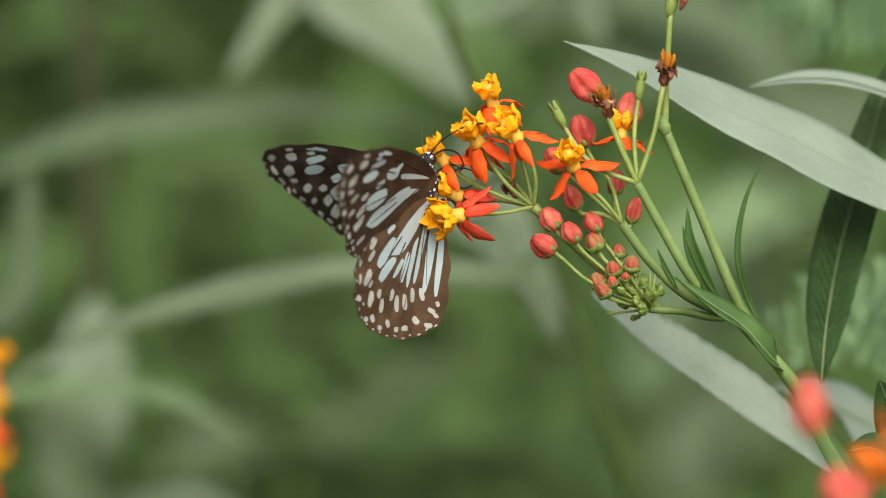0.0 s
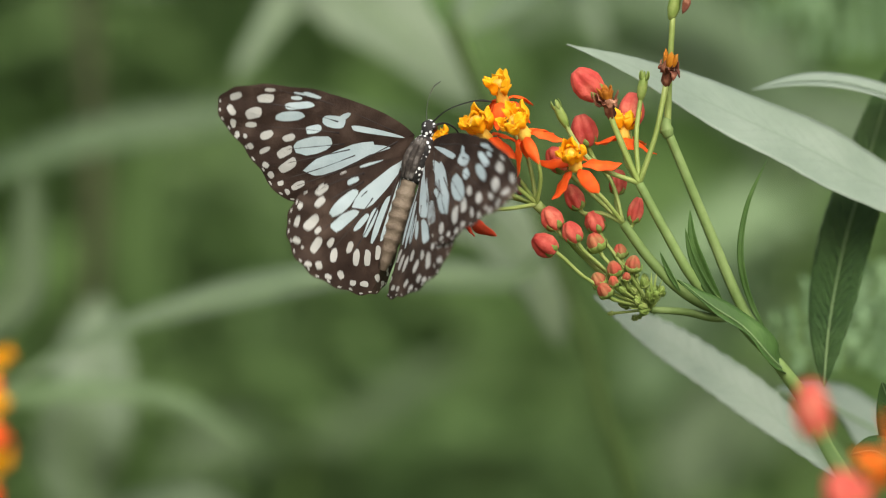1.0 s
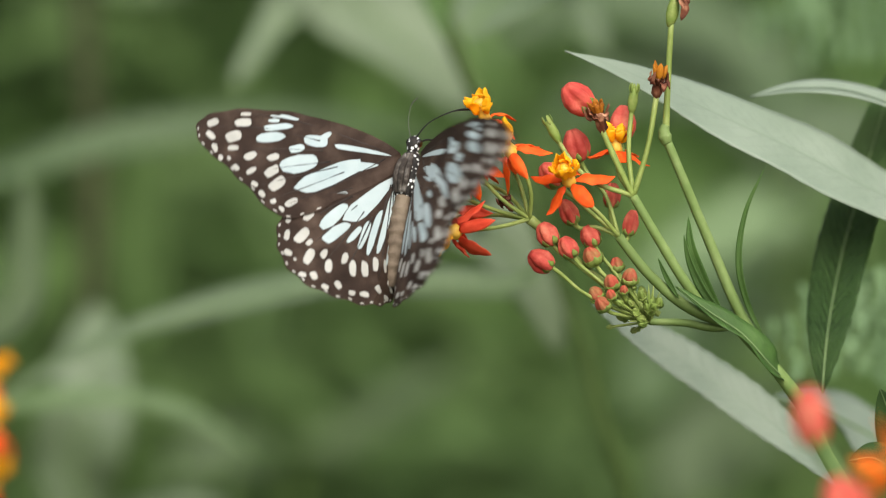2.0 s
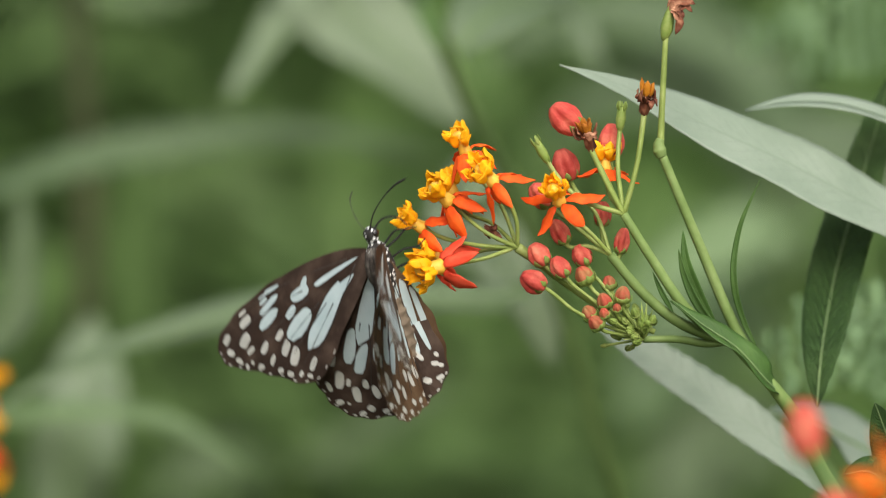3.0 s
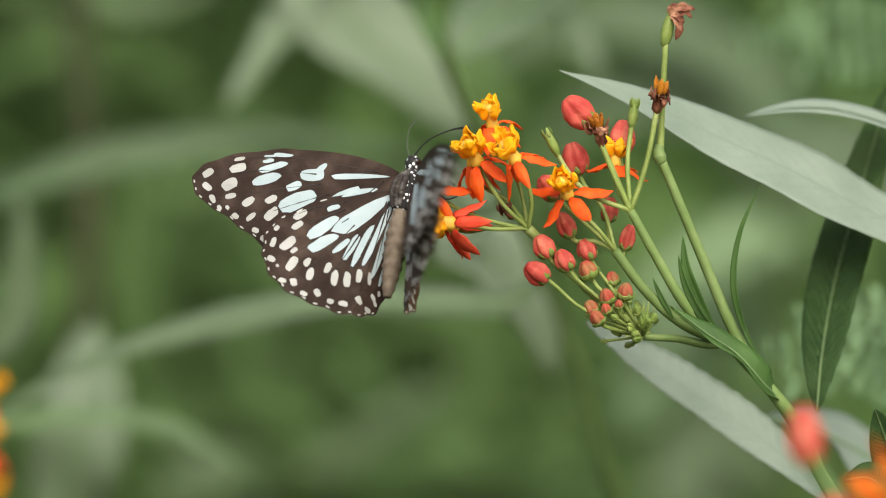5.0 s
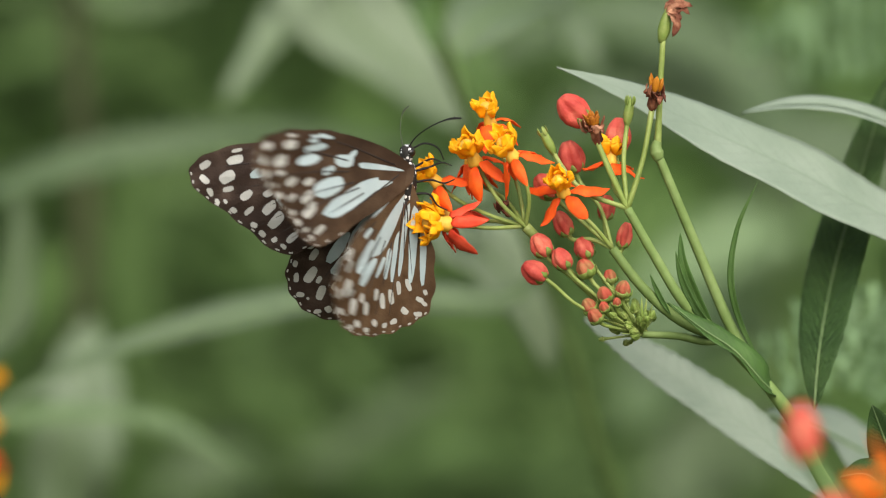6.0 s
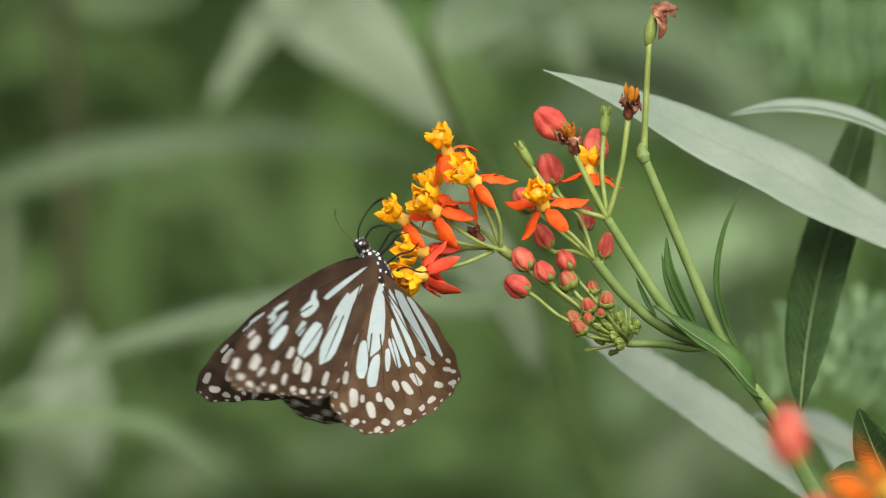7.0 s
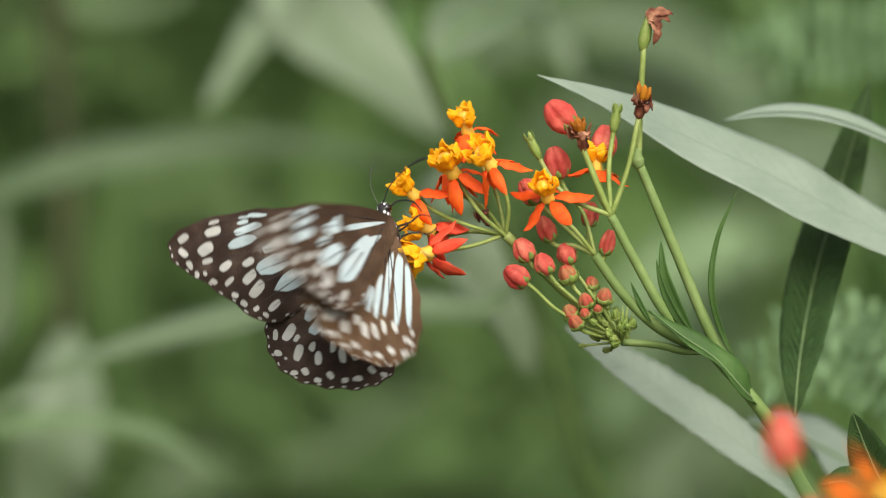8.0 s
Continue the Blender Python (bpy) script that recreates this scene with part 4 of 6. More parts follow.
def mark(x0, y0, x1, y1, w0, w1, wob):
    """The outline of one pale marking: a rounded streak from one place to the other, w0 wide at the start and w1 at the end."""
    a, b = Vector((x0, y0)), Vector((x1, y1))
    d = b - a
    d = d.normalized() if d.length > 1e-4 else Vector((1, 0))
    s = Vector((-d.y, d.x))
    out = []
    for k in range(14):
        t = 2 * math.pi * (k + 0.5) / 14
        u = math.cos(t)
        end = 0.5 * (w1 if u > 0 else w0)
        w = w0 + (w1 - w0) * (0.5 + 0.5 * u)
        r = 1 + 0.24 * noise.noise((wob * 3.7, u * 1.3, math.sin(t) * 1.3))
        along = math.copysign(abs(u) ** 0.8, u) * (0.5 * (b - a).length + end)
        out.append((a + b) / 2 + d * along * r + s * 0.5 * w * r * math.copysign(abs(math.sin(t)) ** 0.7, math.sin(t)))
    return out


FORE = [(-0.6, 0.4), (2.7, 1.9), (5.7, 2.8), (14.4, 4.0), (24.1, 4.0), (32.8, 2.7), (37.8, 1.0), (40.7, -1.0), (41.4, -3.6), (39.7, -6.6), (36.2, -9.1), (31.9, -12.1), (27.5, -15.5), (22.6, -18.7), (17.6, -17.8), (12.0, -13.3), (3.0, -6.4), (-0.8, -2.2)]
HIND = [(-0.9, 0.6), (1.6, -0.8), (9.2, -4.4), (18.2, -11.0), (21.8, -15.4), (22.0, -19.5), (20.6, -23.3), (17.5, -26.7), (12.9, -28.8), (7.5, -29.7), (2.4, -29.7), (-1.6, -28.4), (-4.6, -26.0), (-5.8, -21.5), (-5.7, -14.6), (-3.6, -6.4)]
FORE_DISC = [
    (18.4, -11.6, 9.6, -5.1, 3.7, 4.0), (9.8, -5.2, 4.1, -3.2, 3.0, 0.5), (12.6, -1.2, 2.2, -0.5, 1.5, 0.6),
    (18.4, -1.2, 16.1, -0.8, 2.7, 2.5), (16.2, -0.4, 14.7, 1.2, 1.5, 0.8), (21.5, -7.5, 17.7, -5.5, 3.9, 3.2),
    (21.6, -3.9, 20.0, -3.2, 1.8, 1.5), (28.1, -2.9, 24.5, -1.6, 2.0, 1.8), (27.3, -0.4, 22.9, 1.1, 1.8, 1.3),
    (27.0, 1.4, 25.5, 1.7, 0.8, 0.8), (26.7, 2.4, 25.0, 2.6, 0.8, 0.6), (24.7, 2.9, 21.6, 2.9, 0.9, 0.6)]
FORE_APEX = [
    (33.1, -0.4, 31.4, 0.1, 2.0, 1.9), (32.7, 1.6, 31.3, 1.9, 0.8, 0.8), (38.7, -1.6, 38.0, -1.1, 1.6, 1.6),
    (38.6, -4.0, 38.1, -4.5, 1.5, 1.5), (34.3, -3.9, 33.4, -3.3, 2.5, 2.3), (34.0, -6.2, 32.9, -5.8, 1.3, 1.1),
    (37.3, -6.3, 36.9, -7.0, 1.1, 1.1), (30.4, -7.6, 29.3, -6.7, 1.8, 1.5), (25.8, -6.8, 24.8, -6.2, 1.6, 1.4),
    (29.7, -10.6, 28.8, -9.8, 1.3, 1.0), (25.8, -10.1, 24.7, -9.0, 2.0, 2.0), (24.3, -12.7, 23.2, -11.3, 2.3, 2.2),
    (20.9, -15.7, 19.9, -14.9, 1.6, 1.5)]
FORE_EDGE = [
    (35.8, -8.4, 35.6, -8.7, 0.9, 0.9), (34.1, -8.4, 34.0, -8.6, 0.8, 0.8), (32.6, -10.1, 32.2, -10.3, 1.1, 1.1),
    (28.4, -13.0, 28.1, -13.1, 1.2, 1.2), (26.6, -14.6, 26.3, -14.9, 1.2, 1.2), (24.2, -16.0, 23.8, -15.7, 1.0, 1.0),
    (22.3, -17.1, 22.0, -17.3, 1.0, 1.0)]
HIND_DISC = [
    (7.5, -11.8, 0.9, -2.2, 4.7, 1.5), (12.6, -14.6, 9.7, -10.3, 3.0, 1.8), (11.7, -17.6, 8.8, -14.4, 2.7, 1.9),
    (9.6, -5.0, 5.1, -2.3, 0.7, 0.4), (11.4, -8.7, 9.9, -7.6, 1.1, 1.0), (7.5, -17.2, 5.9, -14.2, 1.1, 1.3),
    (5.3, -18.2, 4.2, -12.9, 1.1, 1.6), (3.3, -18.4, 2.2, -10.0, 1.2, 1.6), (1.4, -18.2, -0.1, -4.2, 1.2, 1.6),
    (-1.3, -19.6, -1.7, -5.1, 1.4, 1.9), (-3.6, -19.8, -3.3, -6.8, 1.2, 1.3)]
HIND_SPOTS = [
    (17.1, -12.1, 16.0, -10.8, 1.6, 1.4), (16.8, -14.5, 16.0, -13.4, 1.6, 1.5), (20.3, -15.8, 20.2, -15.5, 1.1, 1.1),
    (20.0, -19.3, 20.0, -18.3, 1.3, 1.1), (17.4, -18.9, 16.6, -17.7, 2.3, 2.2), (15.6, -19.8, 15.3, -19.3, 1.1, 1.1),
    (15.1, -23.2, 14.8, -21.6, 2.0, 1.9), (12.3, -21.6, 12.1, -20.9, 1.3, 1.3), (10.7, -24.4, 10.9, -22.8, 1.5, 1.6),
    (7.9, -21.8, 7.8, -20.6, 1.3, 1.3), (5.8, -23.8, 6.1, -22.0, 1.6, 1.6), (3.3, -23.3, 3.7, -21.5, 1.6, 1.6),
    (1.3, -21.6, 1.6, -20.0, 1.3, 1.3), (-1.0, -21.0, -0.6, -19.7, 1.1, 1.1)]
HIND_EDGE = [
    (19.5, -22.5, 19.0, -22.6, 1.3, 1.3), (16.0, -26.5, 15.4, -26.5, 1.1, 1.1), (13.6, -26.1, 13.3, -26.4, 1.4, 1.4),
    (11.1, -27.9, 10.6, -28.0, 1.1, 1.1), (8.4, -26.8, 8.1, -27.2, 1.3, 1.3), (5.5, -28.0, 5.0, -27.9, 1.1, 1.1),
    (3.0, -27.6, 2.4, -27.5, 1.3, 1.3), (0.2, -25.5, -0.2, -25.8, 1.4, 1.4), (17.7, -23.5, 17.6, -23.6, 0.6, 0.6),
    (-2.5, -26.3, -3.1, -26.3, 1.1, 1.1), (-2.9, -23.2, -3.3, -23.4, 1.1, 1.1), (-4.1, -21.6, -4.2, -21.9, 0.9, 0.9),
    (-3.9, -24.0, -4.1, -24.2, 0.9, 0.9)]


def camber(x, y, span):
    """The gentle bow of a wing."""
    u = x / span
    return 2.4 * u * (1 - u) * 1.6 - 0.012 * y * y * 0.12 + 0.22 * math.sin(1.1 * y + 0.35 * x) * u


def wing(name, control, marks, streaks, span, hub, spokes, parent, side, label):
    """A wing of two skins, dark above and paler below; its pale markings and its veins are parts of their own. side: 1 right, -1 left."""
    edge = [Vector((p.x, p.y)) for p in curve([(x, y, 0) for x, y in control] + [(*control[0], 0)], 96)][:-1]
    mid = sum(edge, Vector((0, 0))) / len(edge)
    edge = [p + (p - mid).normalized() * (0.22 * math.sin(k * 2 * math.pi / 6.4) if p.length > 0.45 * span else 0) for k, p in enumerate(edge)]
    polys = [mark(*m[:4], *[w * (1 if i < streaks else 0.93) for w in m[4:]], 0.31 * i) for i, m in enumerate(marks)]
    for k in range(3, len(edge), 3):
        a, b = edge[k - 1], edge[k]
        if a.length > 0.52 * span and a.y < -0.06 * span and (name == "forewing" or a.x > -5):
            q = (mid - (a + b) / 2).normalized() * 0.42
            a, b = a + q, b + q
            polys.append(mark(a.x * 0.8 + b.x * 0.2, a.y * 0.8 + b.y * 0.2, a.x * 0.2 + b.x * 0.8, a.y * 0.2 + b.y * 0.8, 0.34, 0.3, k))
    pts, segs = list(edge), [(i, (i + 1) % len(edge)) for i in range(len(edge))]
    for poly in polys:
        k = len(pts)
        pts += poly
        segs += [(k + i, k + (i + 1) % len(poly)) for i in range(len(poly))]
    step = 1.7
    lo, hi = [min(p[i] for p in edge) for i in (0, 1)], [max(p[i] for p in edge) for i in (0, 1)]
    y = lo[1]
    while y < hi[1]:
        x = lo[0]
        while x < hi[0]:
            if inside(Vector((x, y)), edge):
                pts.append(Vector((x, y)))
            x += step
        y += step
    verts, _, faces, _, _, _ = delaunay_2d_cdt(pts, segs, [], 0, 1e-4)

    def lay(x, y, lift=0.0):
        """Where a place of the flat wing lies on the wing: bowed, and folded down where it clasps the body."""
        z = camber(x, y, span) + lift
        if x < 0:
            x, z = 0.74 * x, z + 0.55 * x
        return side * x, y, z

    def skin(chosen, lift, top_only_index):
        bm = bmesh.new()
        used = {}
        rim = {}
        for f in chosen:
            for sgn in (1, -1):
                loop = []
                for i in f:
                    if (i, sgn) not in used:
                        p = verts[i]
                        used[i, sgn] = bm.verts.new(lay(p.x, p.y, sgn * lift))
                    loop.append(used[i, sgn])
                if (sgn == 1) != (side == 1):
                    loop = loop[::-1]
                bm.faces.new(loop).material_index = 0 if sgn == 1 else top_only_index
            for a, b in zip(f, list(f[1:]) + [f[0]]):
                rim[a, b] = rim.get((a, b), 0) + 1
        for a, b in rim:
            if (b, a) not in rim:
                q = [used[a, 1], used[b, 1], used[b, -1], used[a, -1]]
                bm.faces.new(q if side == -1 else q[::-1])
        return bm

    membrane, pale, dots = [], [], []
    for f in faces:
        c = sum((verts[i] for i in f), Vector((0, 0))) / len(f)
        if inside(c, edge):
            hit = [i for i, p in enumerate(polys) if inside(c, p)]
            (membrane if not hit else pale if hit[0] < streaks else dots).append(f)
    ob = part(name, skin(membrane, 0.055, 1), WING_TOP, parent, label, smooth=False, extra=(FORE_UNDER if name == "forewing" else WING_UNDER,))
    part("streak_pattern", skin(pale, 0.075, 0), SPOT, ob, "pale blue-white streaks", smooth=False)
    part("dot_pattern", skin(dots, 0.075, 0), DOT, ob, "off-white spots", smooth=False)
    for k, (tx, ty, bend) in enumerate(spokes):
        u = 0.42 if k < 5 else 0.1
        q = [(hub[0] * (1 - u) + tx * u, hub[1] * (1 - u) + ty * u), (hub[0] * (0.5 - u / 2) + tx * (0.5 + u / 2) + bend * 0.3, hub[1] * (0.5 - u / 2) + ty * (0.5 + u / 2) + bend * 0.6), (tx, ty)]
        bm = bmesh.new()
        tube(bm, [lay(a, b) for a, b in q], [0.18, 0.13, 0.07], 12, 6)
        part("vein", bm, VEIN, ob)
    return ob


butterfly = thing("butterfly", (0, 0, 0), "brown butterfly with pale blue-white spotted wings, feeding on flowers", "butterfly")
bm = bmesh.new()
lathe(bm, [(0.7, -5.2), (2.1, -4.2), (2.75, -2.0), (2.85, 0.5), (2.5, 3.0), (1.7, 4.8), (1.0, 5.4)], pose(0, 0, 0, -90, 0, 0), 20, 0, 0, 0.12, 2)
part("thorax", bm, THORAX, butterfly, "black thorax dotted white")
bm = bmesh.new()
for dx in (-1.15, 0, 1.15):
    tube(bm, [(dx * 0.6, 4.4, 1.5), (dx, 2.0, 2.75 - 0.25 * abs(dx)), (dx, -1.5, 2.95 - 0.25 * abs(dx)), (dx * 0.7, -4.2, 2.0)], [0.4, 0.65, 0.7, 0.4], 14, 8, 0.2, dx)
part("back_fur", bm, BACK_FUR, butterfly, "grey-striped furry back")
bm = bmesh.new()
prof = []
for i in range(46):
    u = i / 45
    r = 2.5 * (math.sin(math.pi * (0.12 + 0.80 * u)) ** 0.55) * (1 - 0.25 * u) * (1 + 0.085 * math.sin(u * 2 * math.pi * 8) - 0.03 * math.cos(u * 4 * math.pi * 8))
    prof.append((r, u * 19.0))
lathe(bm, prof, Matrix.Translation((0, -4.2, 0.3)) @ pose(0, 0, 0, 97, 0, 0) @ Matrix.Diagonal((0.96, 1, 1, 1)), 18)
part("abdomen", bm, ABDOMEN, butterfly, "tan ringed abdomen")
bm = bmesh.new()
lathe(bm, [(0.5, -1.9), (1.2, -1.3), (1.5, 0), (1.3, 1.2), (0.5, 1.8)], Matrix.Translation((0, 6.9, 0.4)) @ pose(0, 0, 0, -90, 0, 0), 16)
head = part("head", bm, THORAX, butterfly, "black head dotted white")
for sx in (-1, 1):
    bm = bmesh.new()
    bmesh.ops.create_uvsphere(bm, u_segments=14, v_segments=10, radius=0.9, matrix=Matrix.Translation((sx * 1.1, 7.3, 0.35)) @ Matrix.Diagonal((0.75, 1, 1.1, 1)))
    part("eye", bm, EYE, head)
    bm = bmesh.new()
    if sx > 0:
        pts = [(0.6, 8.1, 1.2), (2.3, 11.0, 1.0), (4.8, 13.8, -0.4), (7.8, 15.9, -2.4), (9.3, 16.3, -3.4)]
    else:
        pts = [(-0.6, 8.1, 1.2), (-1.3, 10.5, 1.8), (-1.5, 13.0, 2.2), (-1.2, 15.4, 2.2), (-0.4, 16.6, 1.9)]
    tube(bm, pts, [0.17, 0.14, 0.13, 0.14, 0.28, 0.18] if sx > 0 else [0.11, 0.08, 0.08, 0.08, 0.15, 0.1], 26, 7)
    part("antenna", bm, BLACK if sx > 0 else FEELER_LIT, head, "thin black clubbed antenna" if sx > 0 else "thin clubbed antenna, greyed by painted light")
bm = bmesh.new()
tube(bm, [(0, 7.8, -0.8), (1.5, 9.3, -2.6), (3.6, 8.8, -4.6), (4.8, 6.6, -5.6)], [0.22, 0.2, 0.12], 16, 6)
part("proboscis", bm, BLACK, head, "thin black feeding tube")
for pts in ([(1.2, 3.5, -1.6), (2.8, 4.8, -4.4), (4.4, 6.0, -5.6), (5.6, 5.6, -7.4)], [(1.3, 1.2, -1.8), (3.6, 2.2, -4.4), (5.2, 1.9, -6.6), (6.6, 3.0, -7.8)],
            [(1.3, -1.2, -1.8), (3.6, -0.8, -4.4), (5.0, -2.8, -6.0), (6.6, -3.4, -7.2)], [(-1.2, 2.6, -1.8), (-1.0, 4.2, -5.0), (0.6, 5.8, -7.2), (1.8, 5.4, -8.6)]):
    bm = bmesh.new()
    tube(bm, pts, [0.28, 0.22, 0.18, 0.12], 16, 6, 0.2, pts[1][0])
    part("leg", bm, BLACK, butterfly, "thin jointed black leg")

FORE_HINGE, HIND_HINGE = Vector((2.4, 4.2, 1.2)), Vector((2.2, 0.6, 0.9))
FORE_SPOKES = [(38, -2.0, 1.4), (36, -7, 0.5), (31.5, -11.5, 0.2), (28, -13.5, 0), (24.5, -15.5, -0.3), (21, -15.8, -1.0), (34, 2.0, 2.0)]
HIND_SPOKES = [(19.5, -13.5, 0.8), (19, -17.5, 0.3), (16, -21.5, 0), (12.3, -24.0, -0.4), (8, -25.5, -0.6), (4.0, -26.0, -0.8), (0.4, -23.5, -0.6), (-1.6, -18.5, -0.4)]
WINGS = {}
for side in (-1, 1):
    WINGS["fore", side] = wing("forewing", FORE, FORE_DISC + FORE_APEX + FORE_EDGE, len(FORE_DISC), 42.0, (0.8, 0), FORE_SPOKES, butterfly, side, "brown forewing with pale blue-white spots")
    WINGS["hind", side] = wing("hindwing", HIND, HIND_DISC + HIND_SPOTS + HIND_EDGE, len(HIND_DISC), 24.0, (0.6, -0.6), HIND_SPOKES, butterfly, side, "brown scalloped hindwing with radiating pale streaks")


def beat(kind, side, lift, sweep, twist):
    """The pose of a wing on the body: raised by lift degrees, swept forward by sweep and twisted about its length by twist."""
    h = FORE_HINGE if kind == "fore" else HIND_HINGE
    at = Matrix.Translation(Vector((side * h.x, h.y, h.z)) * MM)
    return at @ Matrix.Rotation(radians(-side * lift), 4, "Y") @ Matrix.Rotation(radians(side * sweep), 4, "Z") @ Matrix.Rotation(radians(twist), 4, "X")


def at(x, y, z, rx=0, ry=0, rz=0):
    """The pose of a thing whose place is in millimetres from the middle of the scene."""
    return pose(x * MM, y * MM, 1 + z * MM, rx, ry, rz)


def swing(x, z, ry):
    """A small shift and turn of a part in its thing's space."""
    return pose(x * MM, 0, z * MM, 0, ry, 0)

def motions():
    """All that moves: the swaying flower heads, the flowers that the butterfly pulls at, and the butterfly."""
    walk(heads, [
        (0.0, at(59.01, 3, -13.61, 0, -0.00, 0)),
        (0.5, at(58.97, 3, -13.44, 0, -0.19, 0)),
        (1.0, at(58.68, 3, -13.17, 0, 0.37, 0)),
        (1.5, at(58.75, 3, -13.37, 0, -0.38, 0)),
        (3.0, at(58.64, 3, -13.89, 0, -3.28, 0)),
        (3.5, at(58.47, 3, -13.66, 0, -2.49, 0)),
        (4.0, at(58.44, 3, -14.26, 0, -1.38, 0)),
        (4.5, at(58.54, 3, -13.18, 0, 0.04, 0)),
        (6.0, at(58.87, 3, -13.16, 0, -0.88, 0)),
        (6.5, at(58.95, 3, -13.26, 0, -1.09, 0)),
        (7.0, at(58.71, 3, -13.83, 0, -3.18, 0)),
        (7.5, at(58.12, 3, -13.49, 0, -3.59, 0)),
        (8.0, at(58.69, 3, -13.67, 0, 0.86, 0)),
    ])
    walk(spray, [
        (0.0, at(18.23, 0, 8.55, 0, -0.31, 0)),
        (0.5, at(18.12, 0, 8.58, 0, 1.40, 0)),
        (1.0, at(18.39, 0, 9.59, 0, 3.02, 0)),
        (1.5, at(17.98, 0, 9.29, 0, 0.58, 0)),
        (3.0, at(15.91, 0, 5.05, 0, -7.44, 0)),
        (3.5, at(15.53, 0, 4.88, 0, -7.96, 0)),
        (4.0, at(16.72, 0, 7.16, 0, -3.42, 0)),
        (4.5, at(18.08, 0, 10.06, 0, 1.75, 0)),
        (6.0, at(18.08, 0, 9.75, 0, 2.34, 0)),
        (6.5, at(17.67, 0, 8.70, 0, -0.18, 0)),
        (7.0, at(15.85, 0, 5.87, 0, -7.74, 0)),
        (7.5, at(15.85, 0, 6.84, 0, -5.35, 0)),
        (8.0, at(17.97, 0, 9.61, 0, 0.90, 0)),
    ])
    walk(flower_mid, [
        (0.0, swing(-0.00, 0.00, 0.3)),
        (0.5, swing(0.00, 0.00, 0.0)),
        (1.0, swing(0.00, 0.00, 0.0)),
        (1.5, swing(0.00, 0.00, 0.0)),
        (3.0, swing(0.11, -0.09, -7.6)),
        (3.5, swing(0.18, -0.22, 3.1)),
        (4.0, swing(0.05, -0.07, 6.4)),
        (4.5, swing(-0.10, 0.12, 1.8)),
        (6.0, swing(0.28, -0.31, 0.9)),
        (6.5, swing(0.85, -0.83, -3.3)),
        (7.0, swing(1.69, -1.21, -12.1)),
        (7.5, swing(0.99, -0.96, -3.4)),
        (8.0, swing(0.65, -0.70, -0.2)),
    ])
    walk(flower_low, [
        (0.0, swing(-0.00, 0.00, 0.3)),
        (0.5, swing(0.00, 0.00, 0.0)),
        (1.0, swing(0.00, 0.00, 0.0)),
        (1.5, swing(0.00, 0.00, 0.0)),
        (3.0, swing(0.15, -0.06, -7.7)),
        (3.5, swing(0.65, -0.20, -13.2)),
        (4.0, swing(1.86, -0.76, -7.8)),
        (4.5, swing(0.78, -0.28, -10.4)),
        (6.0, swing(0.17, -0.09, -2.9)),
        (6.5, swing(0.19, -0.09, -3.5)),
        (7.0, swing(-0.03, 0.02, -3.3)),
        (7.5, swing(-0.03, 0.02, -1.8)),
        (8.0, swing(0.19, -0.09, -4.6)),
    ])
    walk(flower_side, [
        (0.0, swing(-0.00, 0.00, 0.3)),
        (0.5, swing(0.00, 0.00, 0.0)),
        (1.0, swing(0.00, 0.00, 0.0)),
        (1.5, swing(0.00, 0.00, 0.0)),
        (3.0, swing(0.15, -0.06, -7.7)),
        (3.5, swing(0.65, -0.20, -13.2)),
        (4.0, swing(1.86, -0.76, -7.8)),
        (4.5, swing(0.78, -0.28, -10.4)),
        (6.0, swing(0.17, -0.09, -2.9)),
        (6.5, swing(0.19, -0.09, -3.5)),
        (7.0, swing(-0.03, 0.02, -3.3)),
        (7.5, swing(-0.03, 0.02, -1.8)),
        (8.0, swing(0.19, -0.09, -4.6)),
    ])
    walk(flower_bottom, [
        (0.0, swing(-0.00, -0.00, 0.3)),
        (0.5, swing(0.00, 0.00, 0.0)),
        (1.0, swing(0.00, 0.00, 0.0)),
        (1.5, swing(0.00, 0.00, 0.0)),
        (3.0, swing(-1.28, -0.19, 0.7)),
        (3.5, swing(-1.09, -0.18, -0.2)),
        (4.0, swing(-0.76, -0.04, 5.8)),
        (4.5, swing(-0.78, -0.01, 8.5)),
        (6.0, swing(-0.93, -0.05, 6.3)),
        (6.5, swing(-0.59, -0.07, 2.4)),
        (7.0, swing(-1.58, -0.35, -3.5)),
        (7.5, swing(-1.90, -0.34, -0.8)),
        (8.0, swing(-1.07, -0.32, -7.5)),
    ])
